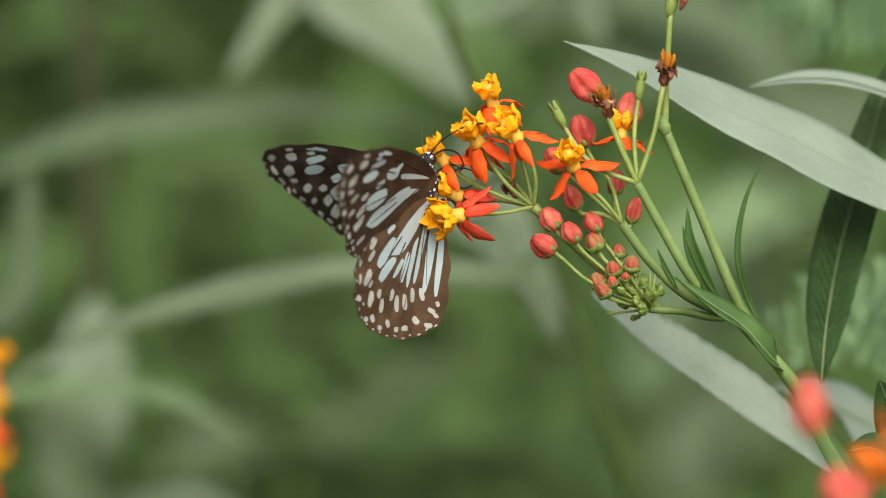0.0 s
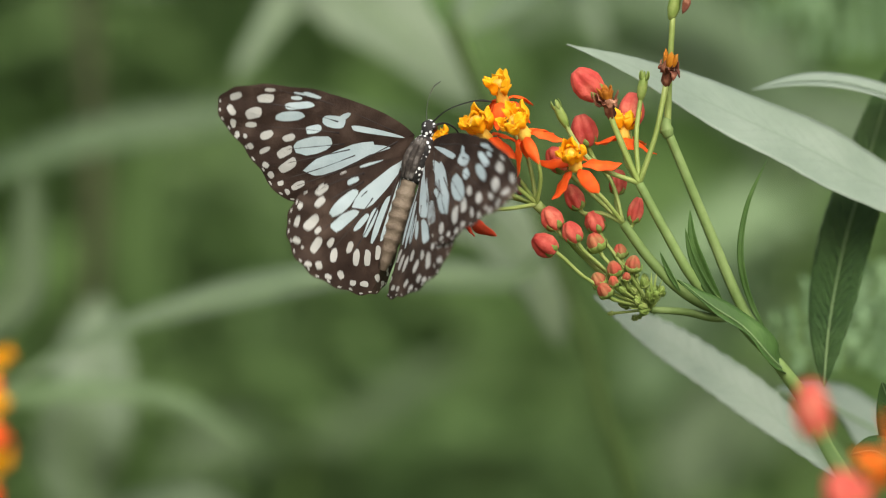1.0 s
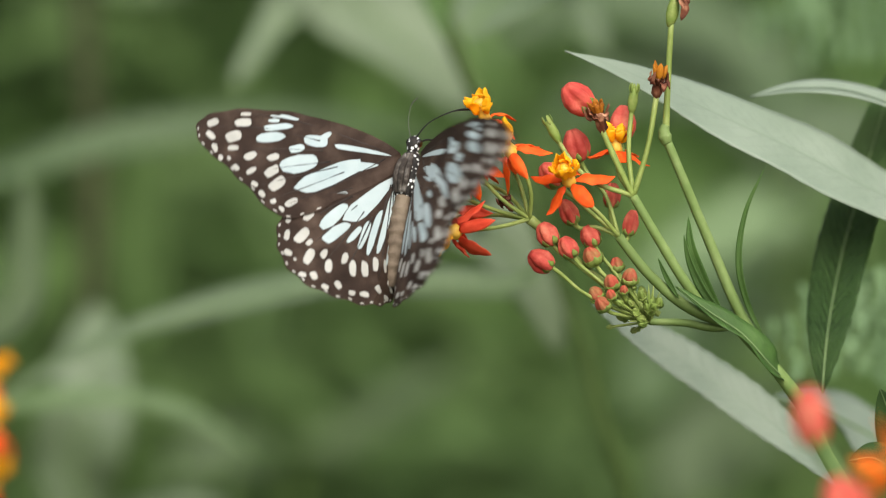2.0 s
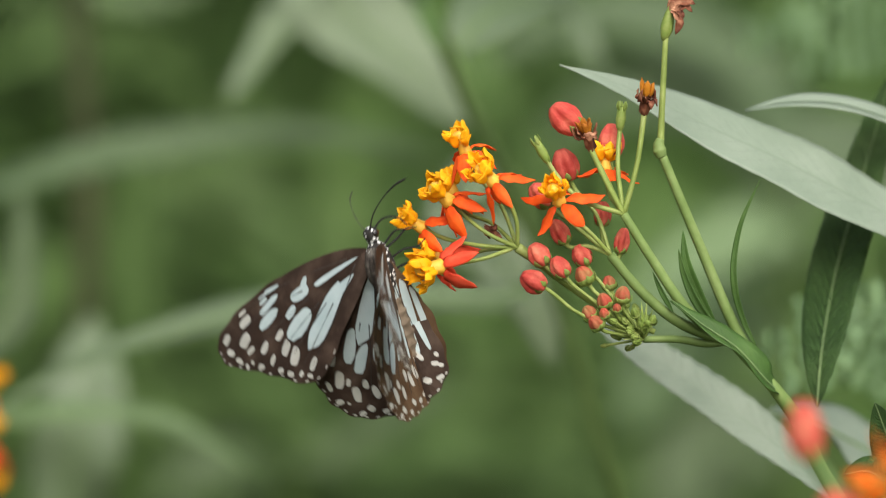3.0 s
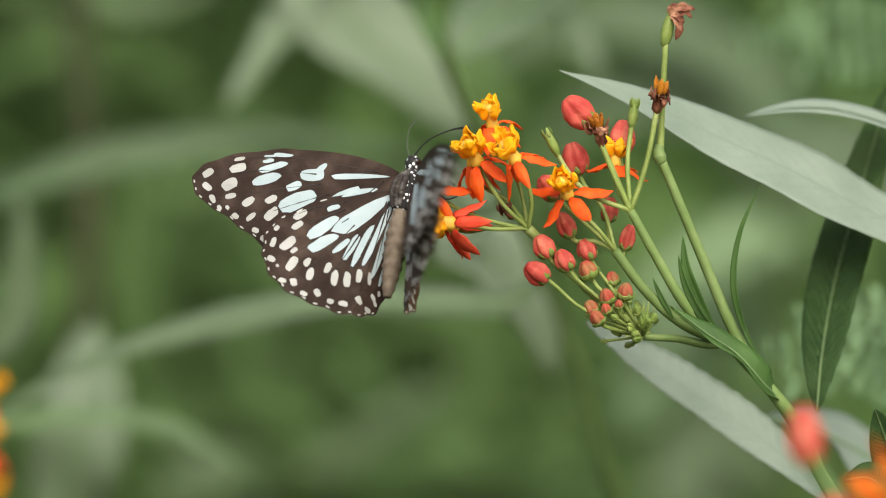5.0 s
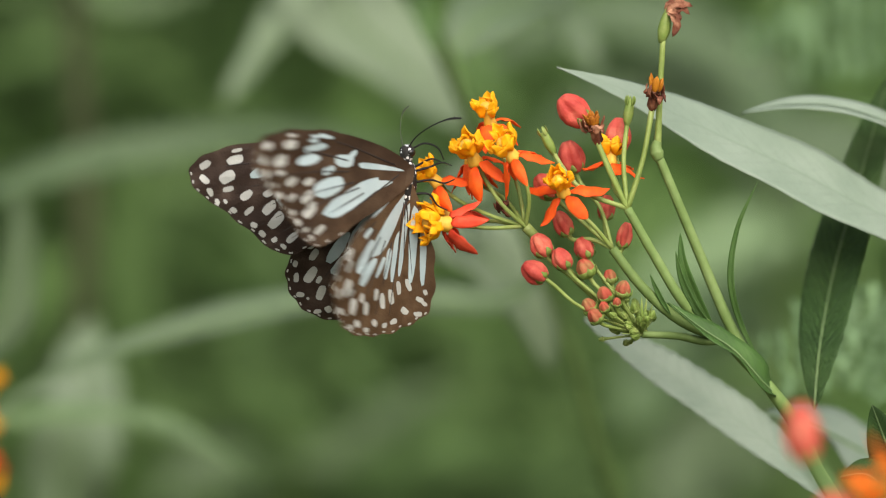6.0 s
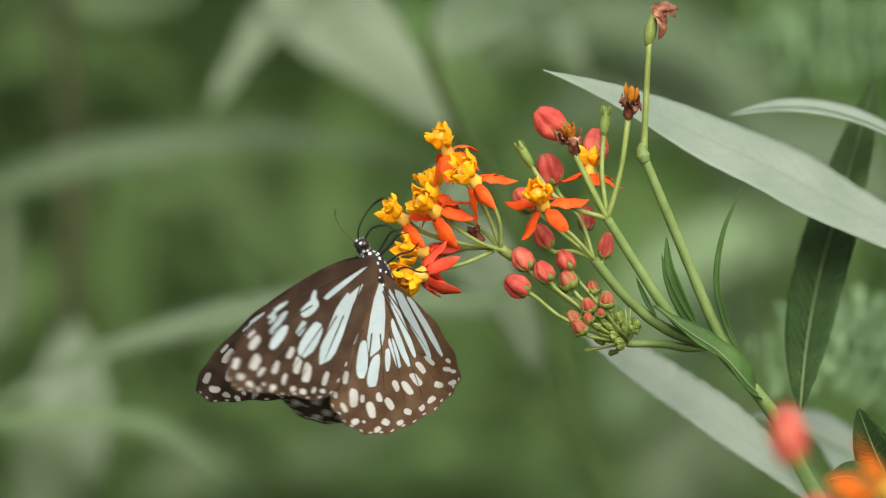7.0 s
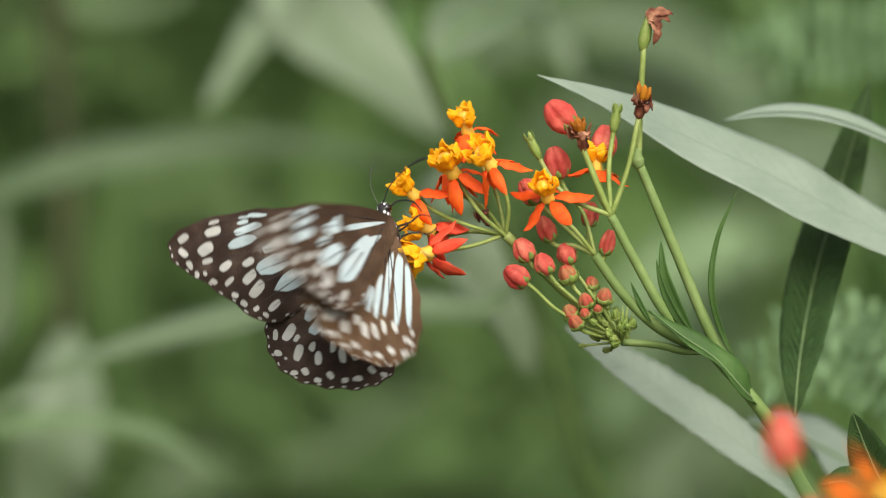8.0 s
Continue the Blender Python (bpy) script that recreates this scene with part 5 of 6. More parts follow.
    walk(butterfly, [
        (0.00, at(-3.7, 0.7, 11.1, 94.1, 12.5, -33.6)),
        (0.03, at(-3.7, 0.7, 11.1, 94.1, 12.5, -33.6)),
        (0.10, at(-4.0, -3.0, 12.6, 72.0, 6.4, -27.4)),
        (0.20, at(-4.4, -3.8, 14.0, 58.4, 2.2, -23.3)),
        (0.30, at(-4.4, -2.7, 13.8, 65.9, 6.6, -24.7)),
        (0.40, at(-4.6, -0.6, 15.6, 104.1, 29.1, -19.7)),
        (0.50, at(-5.0, -3.6, 15.3, 61.8, 12.3, -25.9)),
        (0.60, at(-4.9, -1.9, 15.9, 70.2, 12.8, -25.2)),
        (0.70, at(-3.9, -2.3, 16.4, 68.8, 7.4, -25.9)),
        (0.80, at(-3.9, -1.4, 17.2, 88.8, 25.0, -37.5)),
        (0.90, at(-4.8, -3.3, 16.3, 86.8, 19.3, -24.5)),
        (1.00, at(-5.6, -0.7, 18.3, 76.5, 16.0, -27.7)),
        (1.10, at(-4.4, -1.1, 17.5, 73.2, 8.7, -26.7)),
        (1.20, at(-3.8, -0.9, 18.2, 92.1, 21.5, -36.0)),
        (1.30, at(-5.3, -3.9, 17.1, 66.6, 6.2, -26.3)),
        (1.40, at(-5.0, -1.7, 18.3, 60.3, 1.5, -32.3)),
        (1.50, at(-5.5, -1.9, 19.3, 52.3, -6.0, -28.0)),
        (1.60, at(-5.9, -2.6, 17.6, 62.5, 8.0, -26.6)),
        (1.70, at(-6.5, -2.8, 18.7, 60.4, 1.7, -25.2)),
        (1.80, at(-6.6, -2.7, 18.4, 61.3, 1.6, -25.5)),
        (1.90, at(-6.8, -2.7, 17.6, 63.9, 1.3, -26.2)),
        (2.00, at(-7.2, -2.6, 16.4, 67.8, 0.9, -27.4)),
        (2.10, at(-7.7, -2.4, 14.9, 72.6, 0.4, -28.9)),
        (2.20, at(-8.2, -2.3, 13.2, 78.0, 0.1, -30.6)),
        (2.30, at(-8.7, -2.1, 11.5, 83.6, -0.0, -32.4)),
        (2.40, at(-9.3, -1.9, 9.8, 89.0, -0.1, -34.1)),
        (2.50, at(-9.7, -1.8, 8.3, 93.9, 0.1, -35.6)),
        (2.60, at(-10.1, -1.7, 7.1, 97.8, 0.2, -36.8)),
        (2.70, at(-10.4, -1.6, 6.3, 100.4, 0.4, -37.6)),
        (2.80, at(-10.5, -1.6, 6.0, 101.4, 0.5, -37.9)),
        (2.90, at(-10.6, -2.1, 3.7, 101.7, -2.5, -38.6)),
        (3.00, at(-11.4, -3.6, 1.0, 106.2, -7.7, -37.2)),
        (3.10, at(-11.0, -2.6, -3.4, 115.4, -3.7, -46.8)),
        (3.20, at(-8.8, -1.5, -6.0, 136.2, 1.0, -47.7)),
        (3.30, at(-6.4, -2.3, -4.4, 149.0, -0.1, -44.9)),
        (3.40, at(-7.3, -7.7, -3.8, 143.0, -15.0, -34.7)),
        (3.50, at(-10.1, -3.5, -2.1, 98.9, -2.6, -30.1)),
        (3.60, at(-10.6, -2.1, 0.2, 98.6, 3.8, -43.4)),
        (3.70, at(-9.0, -1.5, 3.1, 83.5, -5.7, -52.9)),
        (3.80, at(-8.7, -1.5, 5.1, 82.1, -0.8, -43.8)),
        (3.90, at(-9.6, -3.4, 8.6, 67.6, -9.3, -34.8)),
        (4.00, at(-9.3, -2.6, 11.8, 61.0, -19.6, -48.1)),
        (4.10, at(-8.6, -1.6, 9.6, 57.1, 0.6, -41.5)),
        (4.20, at(-7.3, -3.9, 14.2, 64.3, -4.7, -25.1)),
        (4.30, at(-8.0, -3.4, 15.2, 70.0, -5.9, -32.4)),
        (4.40, at(-7.6, -1.4, 15.7, 68.8, -2.8, -37.4)),
        (4.50, at(-4.6, -3.9, 16.9, 77.9, 0.3, -33.8)),
        (4.60, at(-5.2, -3.2, 16.9, 62.3, -6.9, -30.2)),
        (4.70, at(-6.2, -1.4, 17.5, 55.6, -8.0, -34.3)),
        (4.80, at(-6.3, -1.4, 17.4, 56.2, -8.0, -34.6)),
        (4.90, at(-6.3, -1.3, 17.2, 57.6, -7.7, -35.3)),
        (5.00, at(-6.5, -1.2, 17.0, 59.8, -7.2, -36.4)),
        (5.10, at(-6.6, -1.2, 16.6, 62.4, -6.7, -37.7)),
        (5.20, at(-6.8, -1.1, 16.2, 65.3, -5.9, -39.1)),
        (5.30, at(-6.9, -1.0, 15.8, 68.3, -5.1, -40.5)),
        (5.40, at(-7.1, -0.9, 15.4, 71.2, -4.3, -41.9)),
        (5.50, at(-7.2, -0.8, 15.1, 73.8, -3.5, -43.0)),
        (5.60, at(-7.3, -0.8, 14.8, 75.9, -2.8, -43.9)),
        (5.70, at(-7.4, -0.7, 14.6, 77.2, -2.3, -44.5)),
        (5.80, at(-7.4, -0.7, 14.5, 77.7, -2.1, -44.7)),
        (5.90, at(-7.0, -1.5, 16.4, 77.1, -2.6, -45.7)),
        (6.00, at(-6.7, -2.6, 17.7, 92.1, 14.6, -40.0)),
        (6.10, at(-6.0, -1.8, 15.2, 84.3, -5.7, -42.9)),
        (6.20, at(-6.0, -1.0, 16.8, 99.0, 16.8, -47.4)),
        (6.30, at(-5.6, -0.5, 16.7, 95.2, 11.9, -48.7)),
        (6.40, at(-6.4, -2.8, 14.8, 103.4, 17.0, -38.8)),
        (6.50, at(-7.0, -4.5, 13.5, 96.9, 4.0, -33.7)),
        (6.60, at(-7.1, -2.0, 10.3, 98.2, 2.9, -44.2)),
        (6.70, at(-8.9, -2.2, 7.0, 100.3, 0.3, -44.5)),
        (6.80, at(-9.7, -2.0, 2.6, 111.9, 1.2, -44.9)),
        (6.90, at(-7.1, -2.2, 0.9, 128.2, -3.1, -50.8)),
        (7.00, at(-8.9, -7.7, 0.6, 121.8, 3.0, -53.7)),
        (7.10, at(-8.6, -2.3, 1.5, 122.4, -7.8, -40.6)),
        (7.20, at(-11.4, -2.0, 2.1, 103.0, -0.9, -39.0)),
        (7.30, at(-12.1, -2.6, 2.3, 85.2, -3.5, -36.2)),
        (7.40, at(-10.4, -2.5, 2.9, 97.3, -2.4, -34.3)),
        (7.50, at(-10.8, -2.6, 4.6, 94.8, 1.4, -31.5)),
        (7.60, at(-8.9, -1.1, 4.9, 89.4, 0.7, -44.3)),
        (7.70, at(-7.7, -1.9, 3.7, 73.5, -3.3, -50.8)),
        (7.80, at(-5.7, -1.4, 4.4, 74.2, -2.7, -47.5)),
        (7.90, at(-6.9, -1.7, 5.7, 84.7, 2.8, -45.3)),
        (8.00, at(-5.9, -4.8, 7.8, 78.9, -15.7, -43.9)),
    ])
    walk(WINGS["fore", -1], [
        (0.00, beat("fore", -1, -4, -6, 27)),
        (0.03, beat("fore", -1, -4, -6, 27)),
        (0.10, beat("fore", -1, 37, 0, -5)),
        (0.20, beat("fore", -1, 33, 3, 11)),
        (0.30, beat("fore", -1, 49, 1, -1)),
        (0.40, beat("fore", -1, -6, -12, 26)),
        (0.50, beat("fore", -1, 25, -1, -10)),
        (0.60, beat("fore", -1, 48, 0, -0)),
        (0.70, beat("fore", -1, 51, 3, -3)),
        (0.80, beat("fore", -1, 20, -13, 27)),
        (0.90, beat("fore", -1, 29, -1, 9)),
        (1.00, beat("fore", -1, 47, -7, 11)),
        (1.10, beat("fore", -1, 46, 0, -1)),
        (1.20, beat("fore", -1, 6, -14, 30)),
        (1.30, beat("fore", -1, 31, -4, -12)),
        (1.40, beat("fore", -1, 19, 7, 18)),
        (1.50, beat("fore", -1, 45, -8, 21)),
        (1.60, beat("fore", -1, 52, -10, -25)),
        (1.70, beat("fore", -1, 35, -1, -4)),
        (1.80, beat("fore", -1, 40, -1, -4)),
        (1.90, beat("fore", -1, 26, -2, -4)),
        (2.00, beat("fore", -1, 38, -3, -6)),
        (2.10, beat("fore", -1, 12, -5, -7)),
        (2.20, beat("fore", -1, 30, -7, -8)),
        (2.30, beat("fore", -1, 40, -8, -10)),
        (2.40, beat("fore", -1, 26, -10, -11)),
        (2.50, beat("fore", -1, 38, -12, -13)),
        (2.60, beat("fore", -1, 12, -13, -14)),
        (2.70, beat("fore", -1, 30, -14, -14)),
        (2.80, beat("fore", -1, 18, -14, -15)),
        (2.90, beat("fore", -1, 17, -15, -5)),
        (3.00, beat("fore", -1, 9, -17, -18)),
        (3.10, beat("fore", -1, 7, -13, -7)),
        (3.20, beat("fore", -1, 63, 11, 9)),
        (3.30, beat("fore", -1, 48, -8, -0)),
        (3.40, beat("fore", -1, 41, 10, 0)),
        (3.50, beat("fore", -1, 42, -8, -6)),
        (3.60, beat("fore", -1, 38, -8, 15)),
        (3.70, beat("fore", -1, 4, 3, 0)),
        (3.80, beat("fore", -1, 22, -2, 0)),
        (3.90, beat("fore", -1, 27, -9, -9)),
        (4.00, beat("fore", -1, 32, 3, 44)),
        (4.10, beat("fore", -1, 14, 13, 0)),
        (4.20, beat("fore", -1, 33, -7, -13)),
        (4.30, beat("fore", -1, 30, -6, -0)),
        (4.40, beat("fore", -1, 1, 16, 1)),
        (4.50, beat("fore", -1, 59, -8, -29)),
        (4.60, beat("fore", -1, 29, -6, -15)),
        (4.70, beat("fore", -1, 56, -12, 20)),
        (4.80, beat("fore", -1, 40, -12, 19)),
        (4.90, beat("fore", -1, 26, -12, 17)),
        (5.00, beat("fore", -1, 38, -11, 13)),
        (5.10, beat("fore", -1, 12, -11, 8)),
        (5.20, beat("fore", -1, 30, -10, 2)),
        (5.30, beat("fore", -1, 40, -10, -4)),
        (5.40, beat("fore", -1, 26, -9, -9)),
        (5.50, beat("fore", -1, 38, -9, -14)),
        (5.60, beat("fore", -1, 12, -9, -18)),
        (5.70, beat("fore", -1, 30, -9, -21)),
        (5.80, beat("fore", -1, 48, -8, -22)),
        (5.90, beat("fore", -1, 25, 1, 14)),
        (6.00, beat("fore", -1, 53, -6, -13)),
        (6.10, beat("fore", -1, 38, -1, -0)),
        (6.20, beat("fore", -1, 51, -8, 8)),
        (6.30, beat("fore", -1, 39, -9, -36)),
        (6.40, beat("fore", -1, 47, -8, -0)),
        (6.50, beat("fore", -1, 17, -16, -28)),
        (6.60, beat("fore", -1, 12, -10, -8)),
        (6.70, beat("fore", -1, 9, -11, -3)),
        (6.80, beat("fore", -1, 19, -8, 1)),
        (6.90, beat("fore", -1, 45, 1, -0)),
        (7.00, beat("fore", -1, 67, -9, 1)),
        (7.10, beat("fore", -1, 53, 9, -11)),
        (7.20, beat("fore", -1, 18, -7, 7)),
        (7.30, beat("fore", -1, 36, -7, -0)),
        (7.40, beat("fore", -1, 38, -4, -0)),
        (7.50, beat("fore", -1, 13, -15, -28)),
        (7.60, beat("fore", -1, 33, -4, 11)),
        (7.70, beat("fore", -1, 36, -4, -0)),
        (7.80, beat("fore", -1, 45, -6, -13)),
        (7.90, beat("fore", -1, 6, -2, 7)),
        (8.00, beat("fore", -1, 47, 1, 16)),
    ])
    walk(WINGS["fore", 1], [
        (0.00, beat("fore", 1, 81, 9, -11)),
        (0.03, beat("fore", 1, 81, 9, -11)),
        (0.10, beat("fore", 1, 46, -3, -0)),
        (0.20, beat("fore", 1, 22, -15, 0)),
        (0.30, beat("fore", 1, 64, -5, -0)),
        (0.40, beat("fore", 1, 90, 27, -2)),
        (0.50, beat("fore", 1, 47, -8, 0)),
        (0.60, beat("fore", 1, 34, -5, 0)),
        (0.70, beat("fore", 1, 87, -3, -0)),
        (0.80, beat("fore", 1, 89, 9, 0)),
        (0.90, beat("fore", 1, 52, 13, 0)),
        (1.00, beat("fore", 1, 36, -5, -2)),
        (1.10, beat("fore", 1, 84, -7, -0)),
        (1.20, beat("fore", 1, 83, 9, -14)),
        (1.30, beat("fore", 1, 45, -6, 0)),
        (1.40, beat("fore", 1, 12, -10, 0)),
        (1.50, beat("fore", 1, 49, -14, 6)),
        (1.60, beat("fore", 1, 73, -2, -4)),
        (1.70, beat("fore", 1, 39, -6, 0)),
        (1.80, beat("fore", 1, 58, -6, 0)),
        (1.90, beat("fore", 1, 22, -6, 0)),
        (2.00, beat("fore", 1, 36, -6, 0)),
        (2.10, beat("fore", 1, 78, -6, 0)),
        (2.20, beat("fore", 1, 100, -6, 0)),
        (2.30, beat("fore", 1, 58, -6, 0)),
        (2.40, beat("fore", 1, 22, -6, 0)),
        (2.50, beat("fore", 1, 36, -6, 0)),
        (2.60, beat("fore", 1, 78, -6, 0)),
        (2.70, beat("fore", 1, 100, -6, 0)),
        (2.80, beat("fore", 1, 51, -6, 0)),
        (2.90, beat("fore", 1, 51, -10, 0)),
        (3.00, beat("fore", 1, 56, -14, 1)),
        (3.10, beat("fore", 1, 30, -10, 0)),
        (3.20, beat("fore", 1, 36, -11, 1)),
        (3.30, beat("fore", 1, 104, 18, 1)),
        (3.40, beat("fore", 1, 83, 10, 2)),
        (3.50, beat("fore", 1, 44, -3, -1)),
        (3.60, beat("fore", 1, 49, 5, -0)),
        (3.70, beat("fore", 1, 77, -12, -0)),
        (3.80, beat("fore", 1, 54, -14, -0)),
        (3.90, beat("fore", 1, 25, -1, 0)),
        (4.00, beat("fore", 1, 34, -14, 0)),
        (4.10, beat("fore", 1, 66, -2, -0)),
        (4.20, beat("fore", 1, 45, -5, 0)),
        (4.30, beat("fore", 1, 30, -1, 0)),
        (4.40, beat("fore", 1, 76, -2, -0)),
        (4.50, beat("fore", 1, 74, -4, -18)),
        (4.60, beat("fore", 1, 31, -7, 0)),
        (4.70, beat("fore", 1, 20, -22, 0)),
        (4.80, beat("fore", 1, 58, -22, 0)),
        (4.90, beat("fore", 1, 22, -22, 0)),
        (5.00, beat("fore", 1, 36, -23, 0)),
        (5.10, beat("fore", 1, 78, -23, 0)),
        (5.20, beat("fore", 1, 100, -24, 0)),
        (5.30, beat("fore", 1, 58, -24, 0)),
        (5.40, beat("fore", 1, 22, -25, -0)),
        (5.50, beat("fore", 1, 36, -25, -0)),
        (5.60, beat("fore", 1, 78, -26, -0)),
        (5.70, beat("fore", 1, 100, -26, -0)),
        (5.80, beat("fore", 1, 53, -26, -0)),
        (5.90, beat("fore", 1, 43, 0, 0)),
        (6.00, beat("fore", 1, 98, 8, 7)),
        (6.10, beat("fore", 1, 110, -4, 0)),
        (6.20, beat("fore", 1, 51, -1, 0)),
        (6.30, beat("fore", 1, 50, -7, 0)),
        (6.40, beat("fore", 1, 62, -9, -0)),
        (6.50, beat("fore", 1, 60, -18, -1)),
        (6.60, beat("fore", 1, 34, -7, 0)),
        (6.70, beat("fore", 1, 34, -8, 0)),
        (6.80, beat("fore", 1, 26, 0, 0)),
        (6.90, beat("fore", 1, 95, 21, 1)),
        (7.00, beat("fore", 1, 88, 2, -2)),
        (7.10, beat("fore", 1, 62, 9, 0)),
        (7.20, beat("fore", 1, 52, 2, 0)),
        (7.30, beat("fore", 1, 94, -0, -0)),
        (7.40, beat("fore", 1, 102, -0, 1)),
        (7.50, beat("fore", 1, 61, -11, -5)),
        (7.60, beat("fore", 1, 47, 1, -0)),
        (7.70, beat("fore", 1, 80, -5, -0)),
        (7.80, beat("fore", 1, 56, 0, 0)),
        (7.90, beat("fore", 1, 23, -3, 0)),
        (8.00, beat("fore", 1, 86, -14, 6)),
    ])
    walk(WINGS["hind", -1], [
        (0.00, beat("hind", -1, -27, -9, -0)),
        (0.03, beat("hind", -1, -27, -9, -0)),
        (0.10, beat("hind", -1, 38, -5, -8)),
        (0.20, beat("hind", -1, 39, -1, 4)),
        (0.30, beat("hind", -1, 49, 1, -4)),
        (0.40, beat("hind", -1, -31, -13, 8)),
        (0.50, beat("hind", -1, 33, -5, -5)),
        (0.60, beat("hind", -1, 53, 1, 0)),
        (0.70, beat("hind", -1, 52, 1, -8)),
        (0.80, beat("hind", -1, -6, -21, 1)),
        (0.90, beat("hind", -1, 22, -5, 19)),
        (1.00, beat("hind", -1, 49, -7, -3)),
        (1.10, beat("hind", -1, 36, 0, -8)),
        (1.20, beat("hind", -1, 8, -25, -1)),
        (1.30, beat("hind", -1, 33, -8, -12)),
        (1.40, beat("hind", -1, 15, -4, -5)),
        (1.50, beat("hind", -1, 51, -6, 22)),
        (1.60, beat("hind", -1, 82, -2, -4)),
        (1.70, beat("hind", -1, 38, -4, -5)),
        (1.80, beat("hind", -1, 40, -3, -5)),
        (1.90, beat("hind", -1, 26, -3, -6)),
        (2.00, beat("hind", -1, 38, -2, -6)),
        (2.10, beat("hind", -1, 12, -0, -6)),
        (2.20, beat("hind", -1, 30, 1, -7)),
        (2.30, beat("hind", -1, 40, 3, -7)),
        (2.40, beat("hind", -1, 26, 4, -7)),
        (2.50, beat("hind", -1, 38, 5, -8)),
        (2.60, beat("hind", -1, 12, 6, -8)),
        (2.70, beat("hind", -1, 30, 7, -8)),
        (2.80, beat("hind", -1, 18, 7, -8)),
        (2.90, beat("hind", -1, 17, 8, -11)),
        (3.00, beat("hind", -1, 14, -11, -0)),
        (3.10, beat("hind", -1, 7, 7, -7)),
        (3.20, beat("hind", -1, 63, 0, 0)),
        (3.30, beat("hind", -1, 48, 0, 0)),
        (3.40, beat("hind", -1, 41, 0, 0)),
        (3.50, beat("hind", -1, 52, -2, -21)),
        (3.60, beat("hind", -1, 38, 10, 1)),
        (3.70, beat("hind", -1, 4, 0, 0)),
        (3.80, beat("hind", -1, 22, 0, 0)),
        (3.90, beat("hind", -1, 28, 0, -8)),
        (4.00, beat("hind", -1, 34, -7, 0)),
        (4.10, beat("hind", -1, 14, 0, 0)),
        (4.20, beat("hind", -1, 35, -4, -8)),
        (4.30, beat("hind", -1, 30, 4, -6)),
        (4.40, beat("hind", -1, 2, -9, -4)),
        (4.50, beat("hind", -1, 96, 8, 2)),
        (4.60, beat("hind", -1, 42, -1, -8)),
        (4.70, beat("hind", -1, 55, 2, 3)),
        (4.80, beat("hind", -1, 40, 2, 2)),
        (4.90, beat("hind", -1, 26, 3, 1)),
        (5.00, beat("hind", -1, 38, 4, -0)),
        (5.10, beat("hind", -1, 12, 5, -2)),
        (5.20, beat("hind", -1, 30, 6, -5)),
        (5.30, beat("hind", -1, 40, 7, -7)),
        (5.40, beat("hind", -1, 26, 9, -9)),
        (5.50, beat("hind", -1, 38, 10, -11)),
        (5.60, beat("hind", -1, 12, 11, -13)),
        (5.70, beat("hind", -1, 30, 11, -14)),
        (5.80, beat("hind", -1, 47, 11, -14)),
        (5.90, beat("hind", -1, 25, 1, -8)),
        (6.00, beat("hind", -1, 56, -12, 7)),
        (6.10, beat("hind", -1, 38, 0, 0)),
        (6.20, beat("hind", -1, 50, 9, -4)),
        (6.30, beat("hind", -1, 39, 6, -5)),
        (6.40, beat("hind", -1, 47, 4, -6)),
        (6.50, beat("hind", -1, 19, -5, -2)),
        (6.60, beat("hind", -1, 12, 4, -1)),
        (6.70, beat("hind", -1, 9, 6, -10)),
        (6.80, beat("hind", -1, 19, 9, -7)),
        (6.90, beat("hind", -1, 45, 0, 0)),
        (7.00, beat("hind", -1, 67, 14, -1)),
        (7.10, beat("hind", -1, 53, 28, -4)),
        (7.20, beat("hind", -1, 18, 6, -8)),
        (7.30, beat("hind", -1, 36, 7, 1)),
        (7.40, beat("hind", -1, 38, 0, 0)),
        (7.50, beat("hind", -1, 10, -9, -0)),
        (7.60, beat("hind", -1, 32, 6, 4)),
        (7.70, beat("hind", -1, 36, 8, -6)),
        (7.80, beat("hind", -1, 45, 7, -0)),
        (7.90, beat("hind", -1, 6, 6, 1)),
        (8.00, beat("hind", -1, 34, 7, 6)),
    ])
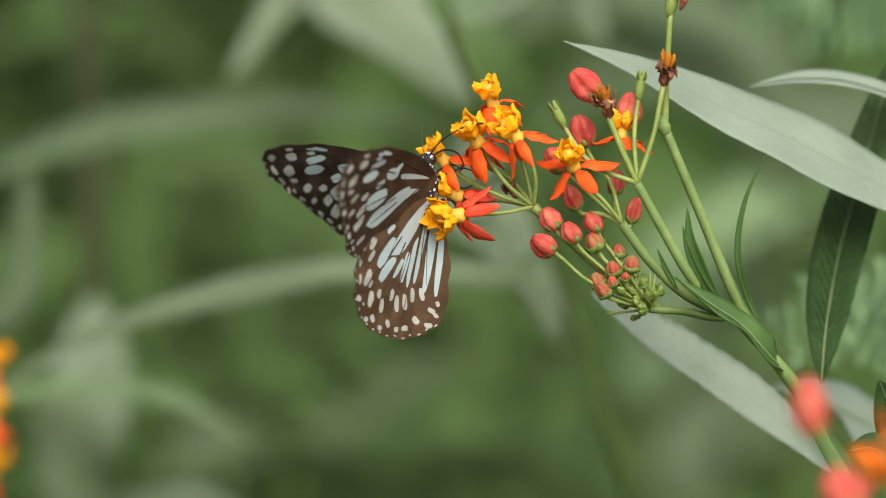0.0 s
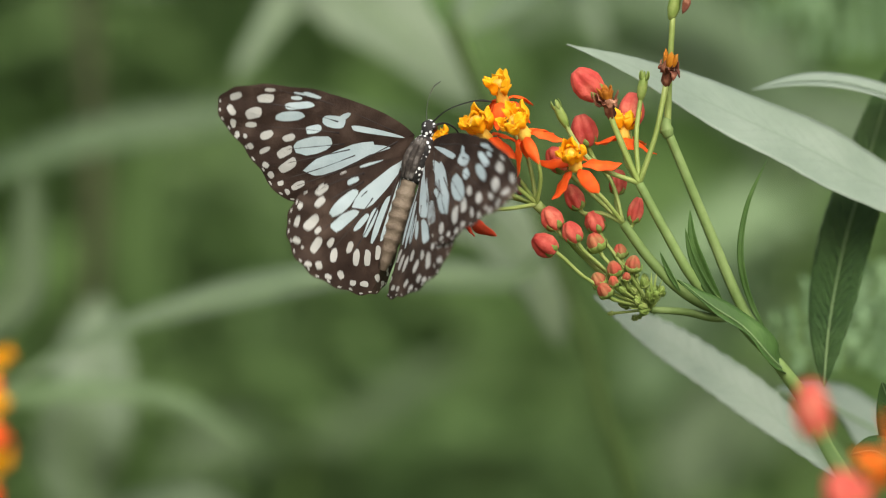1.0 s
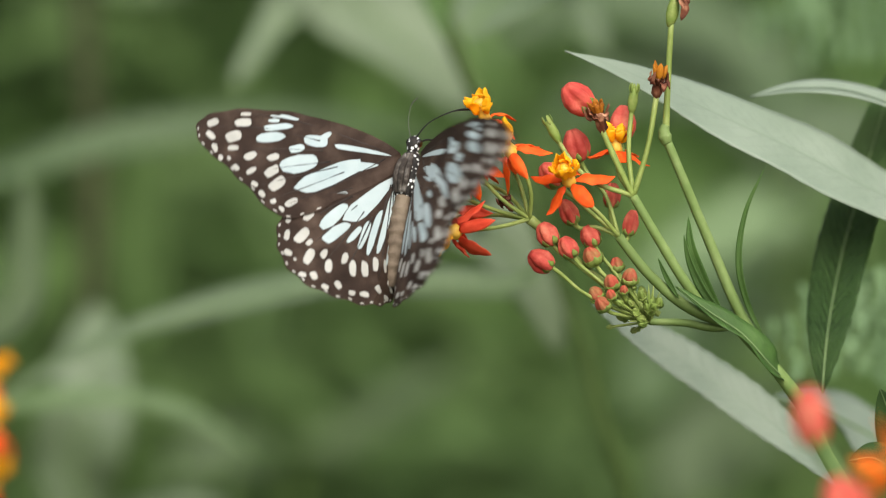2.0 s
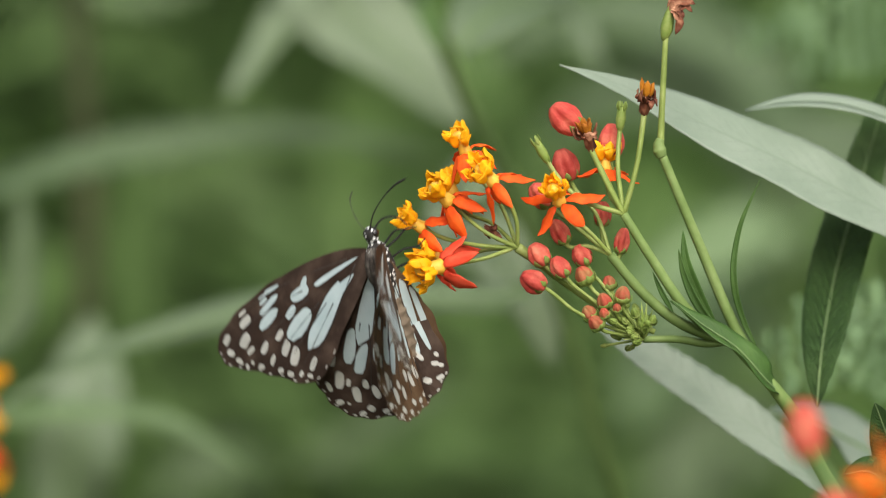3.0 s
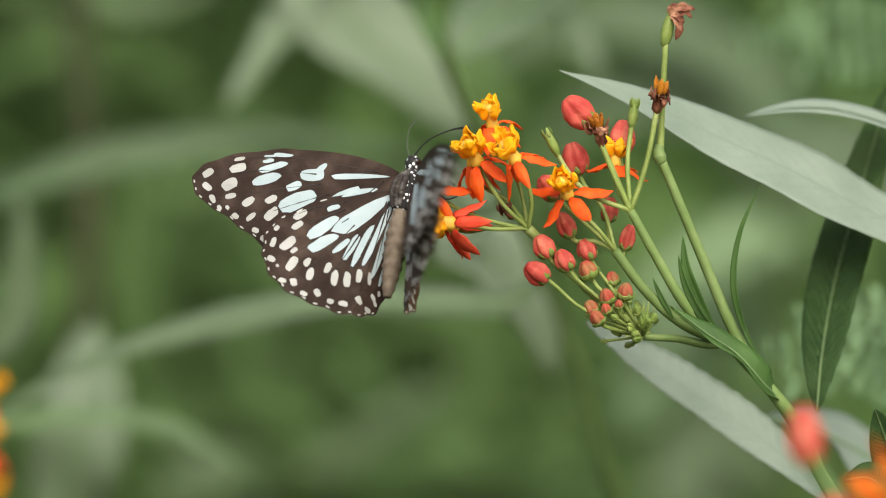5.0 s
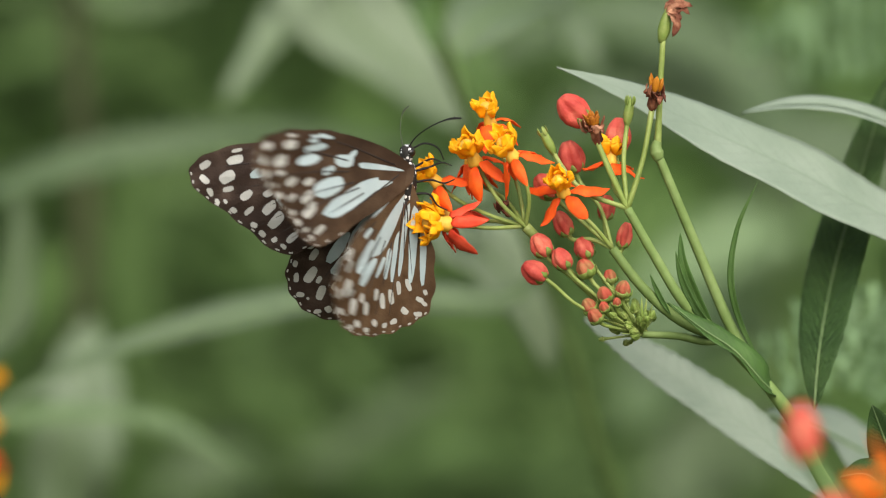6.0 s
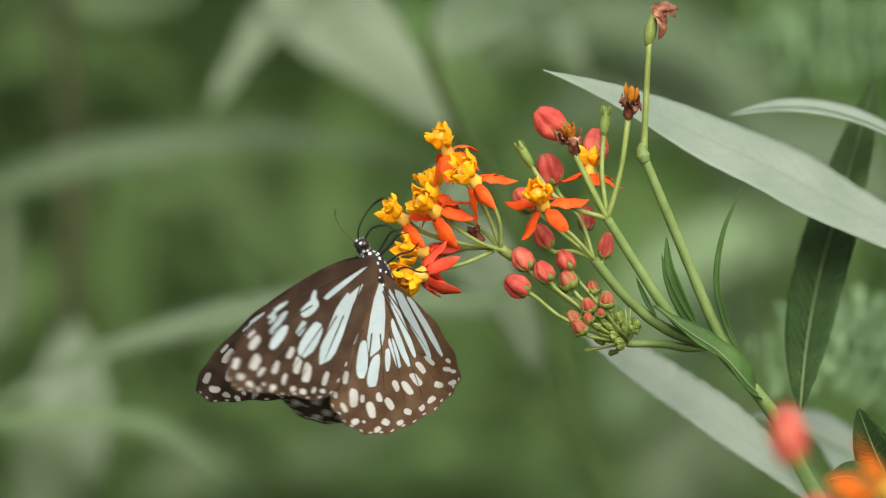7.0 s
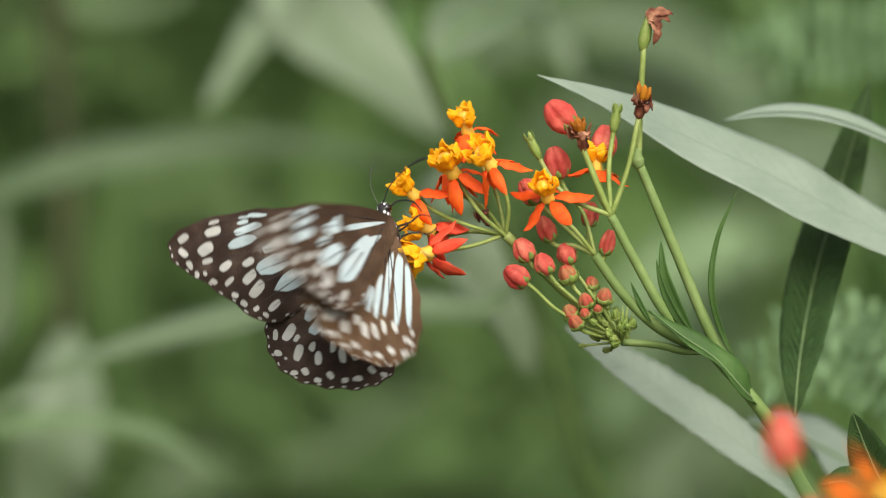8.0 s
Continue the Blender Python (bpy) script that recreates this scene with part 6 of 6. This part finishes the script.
    walk(WINGS["hind", 1], [
        (0.00, beat("hind", 1, 91, 8, 4)),
        (0.03, beat("hind", 1, 91, 8, 4)),
        (0.10, beat("hind", 1, 46, 0, 0)),
        (0.20, beat("hind", 1, 21, 2, 6)),
        (0.30, beat("hind", 1, 64, 6, 9)),
        (0.40, beat("hind", 1, 91, -5, 2)),
        (0.50, beat("hind", 1, 47, 8, -2)),
        (0.60, beat("hind", 1, 34, 6, -1)),
        (0.70, beat("hind", 1, 87, 1, 4)),
        (0.80, beat("hind", 1, 95, 3, 3)),
        (0.90, beat("hind", 1, 52, 0, 0)),
        (1.00, beat("hind", 1, 36, 8, -2)),
        (1.10, beat("hind", 1, 84, 5, 5)),
        (1.20, beat("hind", 1, 94, 10, 4)),
        (1.30, beat("hind", 1, 45, 0, 0)),
        (1.40, beat("hind", 1, 11, 4, 7)),
        (1.50, beat("hind", 1, 38, -16, 7)),
        (1.60, beat("hind", 1, 93, -2, 5)),
        (1.70, beat("hind", 1, 39, 4, -1)),
        (1.80, beat("hind", 1, 58, 4, -1)),
        (1.90, beat("hind", 1, 22, 3, -1)),
        (2.00, beat("hind", 1, 36, 2, -2)),
        (2.10, beat("hind", 1, 78, 0, -2)),
        (2.20, beat("hind", 1, 100, -1, -3)),
        (2.30, beat("hind", 1, 58, -3, -3)),
        (2.40, beat("hind", 1, 22, -4, -4)),
        (2.50, beat("hind", 1, 36, -6, -4)),
        (2.60, beat("hind", 1, 78, -7, -5)),
        (2.70, beat("hind", 1, 100, -8, -5)),
        (2.80, beat("hind", 1, 71, -8, -5)),
        (2.90, beat("hind", 1, 71, -2, -3)),
        (3.00, beat("hind", 1, 75, -10, -3)),
        (3.10, beat("hind", 1, 30, 1, 1)),
        (3.20, beat("hind", 1, 40, 10, 12)),
        (3.30, beat("hind", 1, 117, 37, 18)),
        (3.40, beat("hind", 1, 100, 33, -8)),
        (3.50, beat("hind", 1, 43, 1, 1)),
        (3.60, beat("hind", 1, 48, -3, 7)),
        (3.70, beat("hind", 1, 77, 14, 7)),
        (3.80, beat("hind", 1, 54, 12, -6)),
        (3.90, beat("hind", 1, 25, 6, 1)),
        (4.00, beat("hind", 1, 29, -8, 6)),
        (4.10, beat("hind", 1, 66, 6, 15)),
        (4.20, beat("hind", 1, 45, 0, 0)),
        (4.30, beat("hind", 1, 30, 7, -1)),
        (4.40, beat("hind", 1, 75, 2, 12)),
        (4.50, beat("hind", 1, 94, 8, 2)),
        (4.60, beat("hind", 1, 31, 0, 0)),
        (4.70, beat("hind", 1, 19, 4, 6)),
        (4.80, beat("hind", 1, 58, 4, 6)),
        (4.90, beat("hind", 1, 22, 4, 6)),
        (5.00, beat("hind", 1, 36, 5, 5)),
        (5.10, beat("hind", 1, 78, 6, 4)),
        (5.20, beat("hind", 1, 100, 8, 3)),
        (5.30, beat("hind", 1, 58, 9, 2)),
        (5.40, beat("hind", 1, 22, 10, 1)),
        (5.50, beat("hind", 1, 36, 11, 1)),
        (5.60, beat("hind", 1, 78, 12, -0)),
        (5.70, beat("hind", 1, 100, 12, -1)),
        (5.80, beat("hind", 1, 73, 13, -1)),
        (5.90, beat("hind", 1, 43, 3, 2)),
        (6.00, beat("hind", 1, 87, -7, 2)),
        (6.10, beat("hind", 1, 116, 10, 1)),
        (6.20, beat("hind", 1, 57, -4, -5)),
        (6.30, beat("hind", 1, 51, -4, -8)),
        (6.40, beat("hind", 1, 63, 1, -8)),
        (6.50, beat("hind", 1, 75, -15, -8)),
        (6.60, beat("hind", 1, 34, -1, -3)),
        (6.70, beat("hind", 1, 34, -2, 1)),
        (6.80, beat("hind", 1, 25, -5, 5)),
        (6.90, beat("hind", 1, 104, 24, -0)),
        (7.00, beat("hind", 1, 97, 0, 5)),
        (7.10, beat("hind", 1, 62, 6, -23)),
        (7.20, beat("hind", 1, 58, -9, -5)),
        (7.30, beat("hind", 1, 94, 2, 3)),
        (7.40, beat("hind", 1, 113, 6, -13)),
        (7.50, beat("hind", 1, 74, -17, -5)),
        (7.60, beat("hind", 1, 47, 2, 2)),
        (7.70, beat("hind", 1, 80, 1, 4)),
        (7.80, beat("hind", 1, 76, 1, -1)),
        (7.90, beat("hind", 1, 23, 5, 6)),
        (8.00, beat("hind", 1, 94, 9, 3)),
    ])

motions()
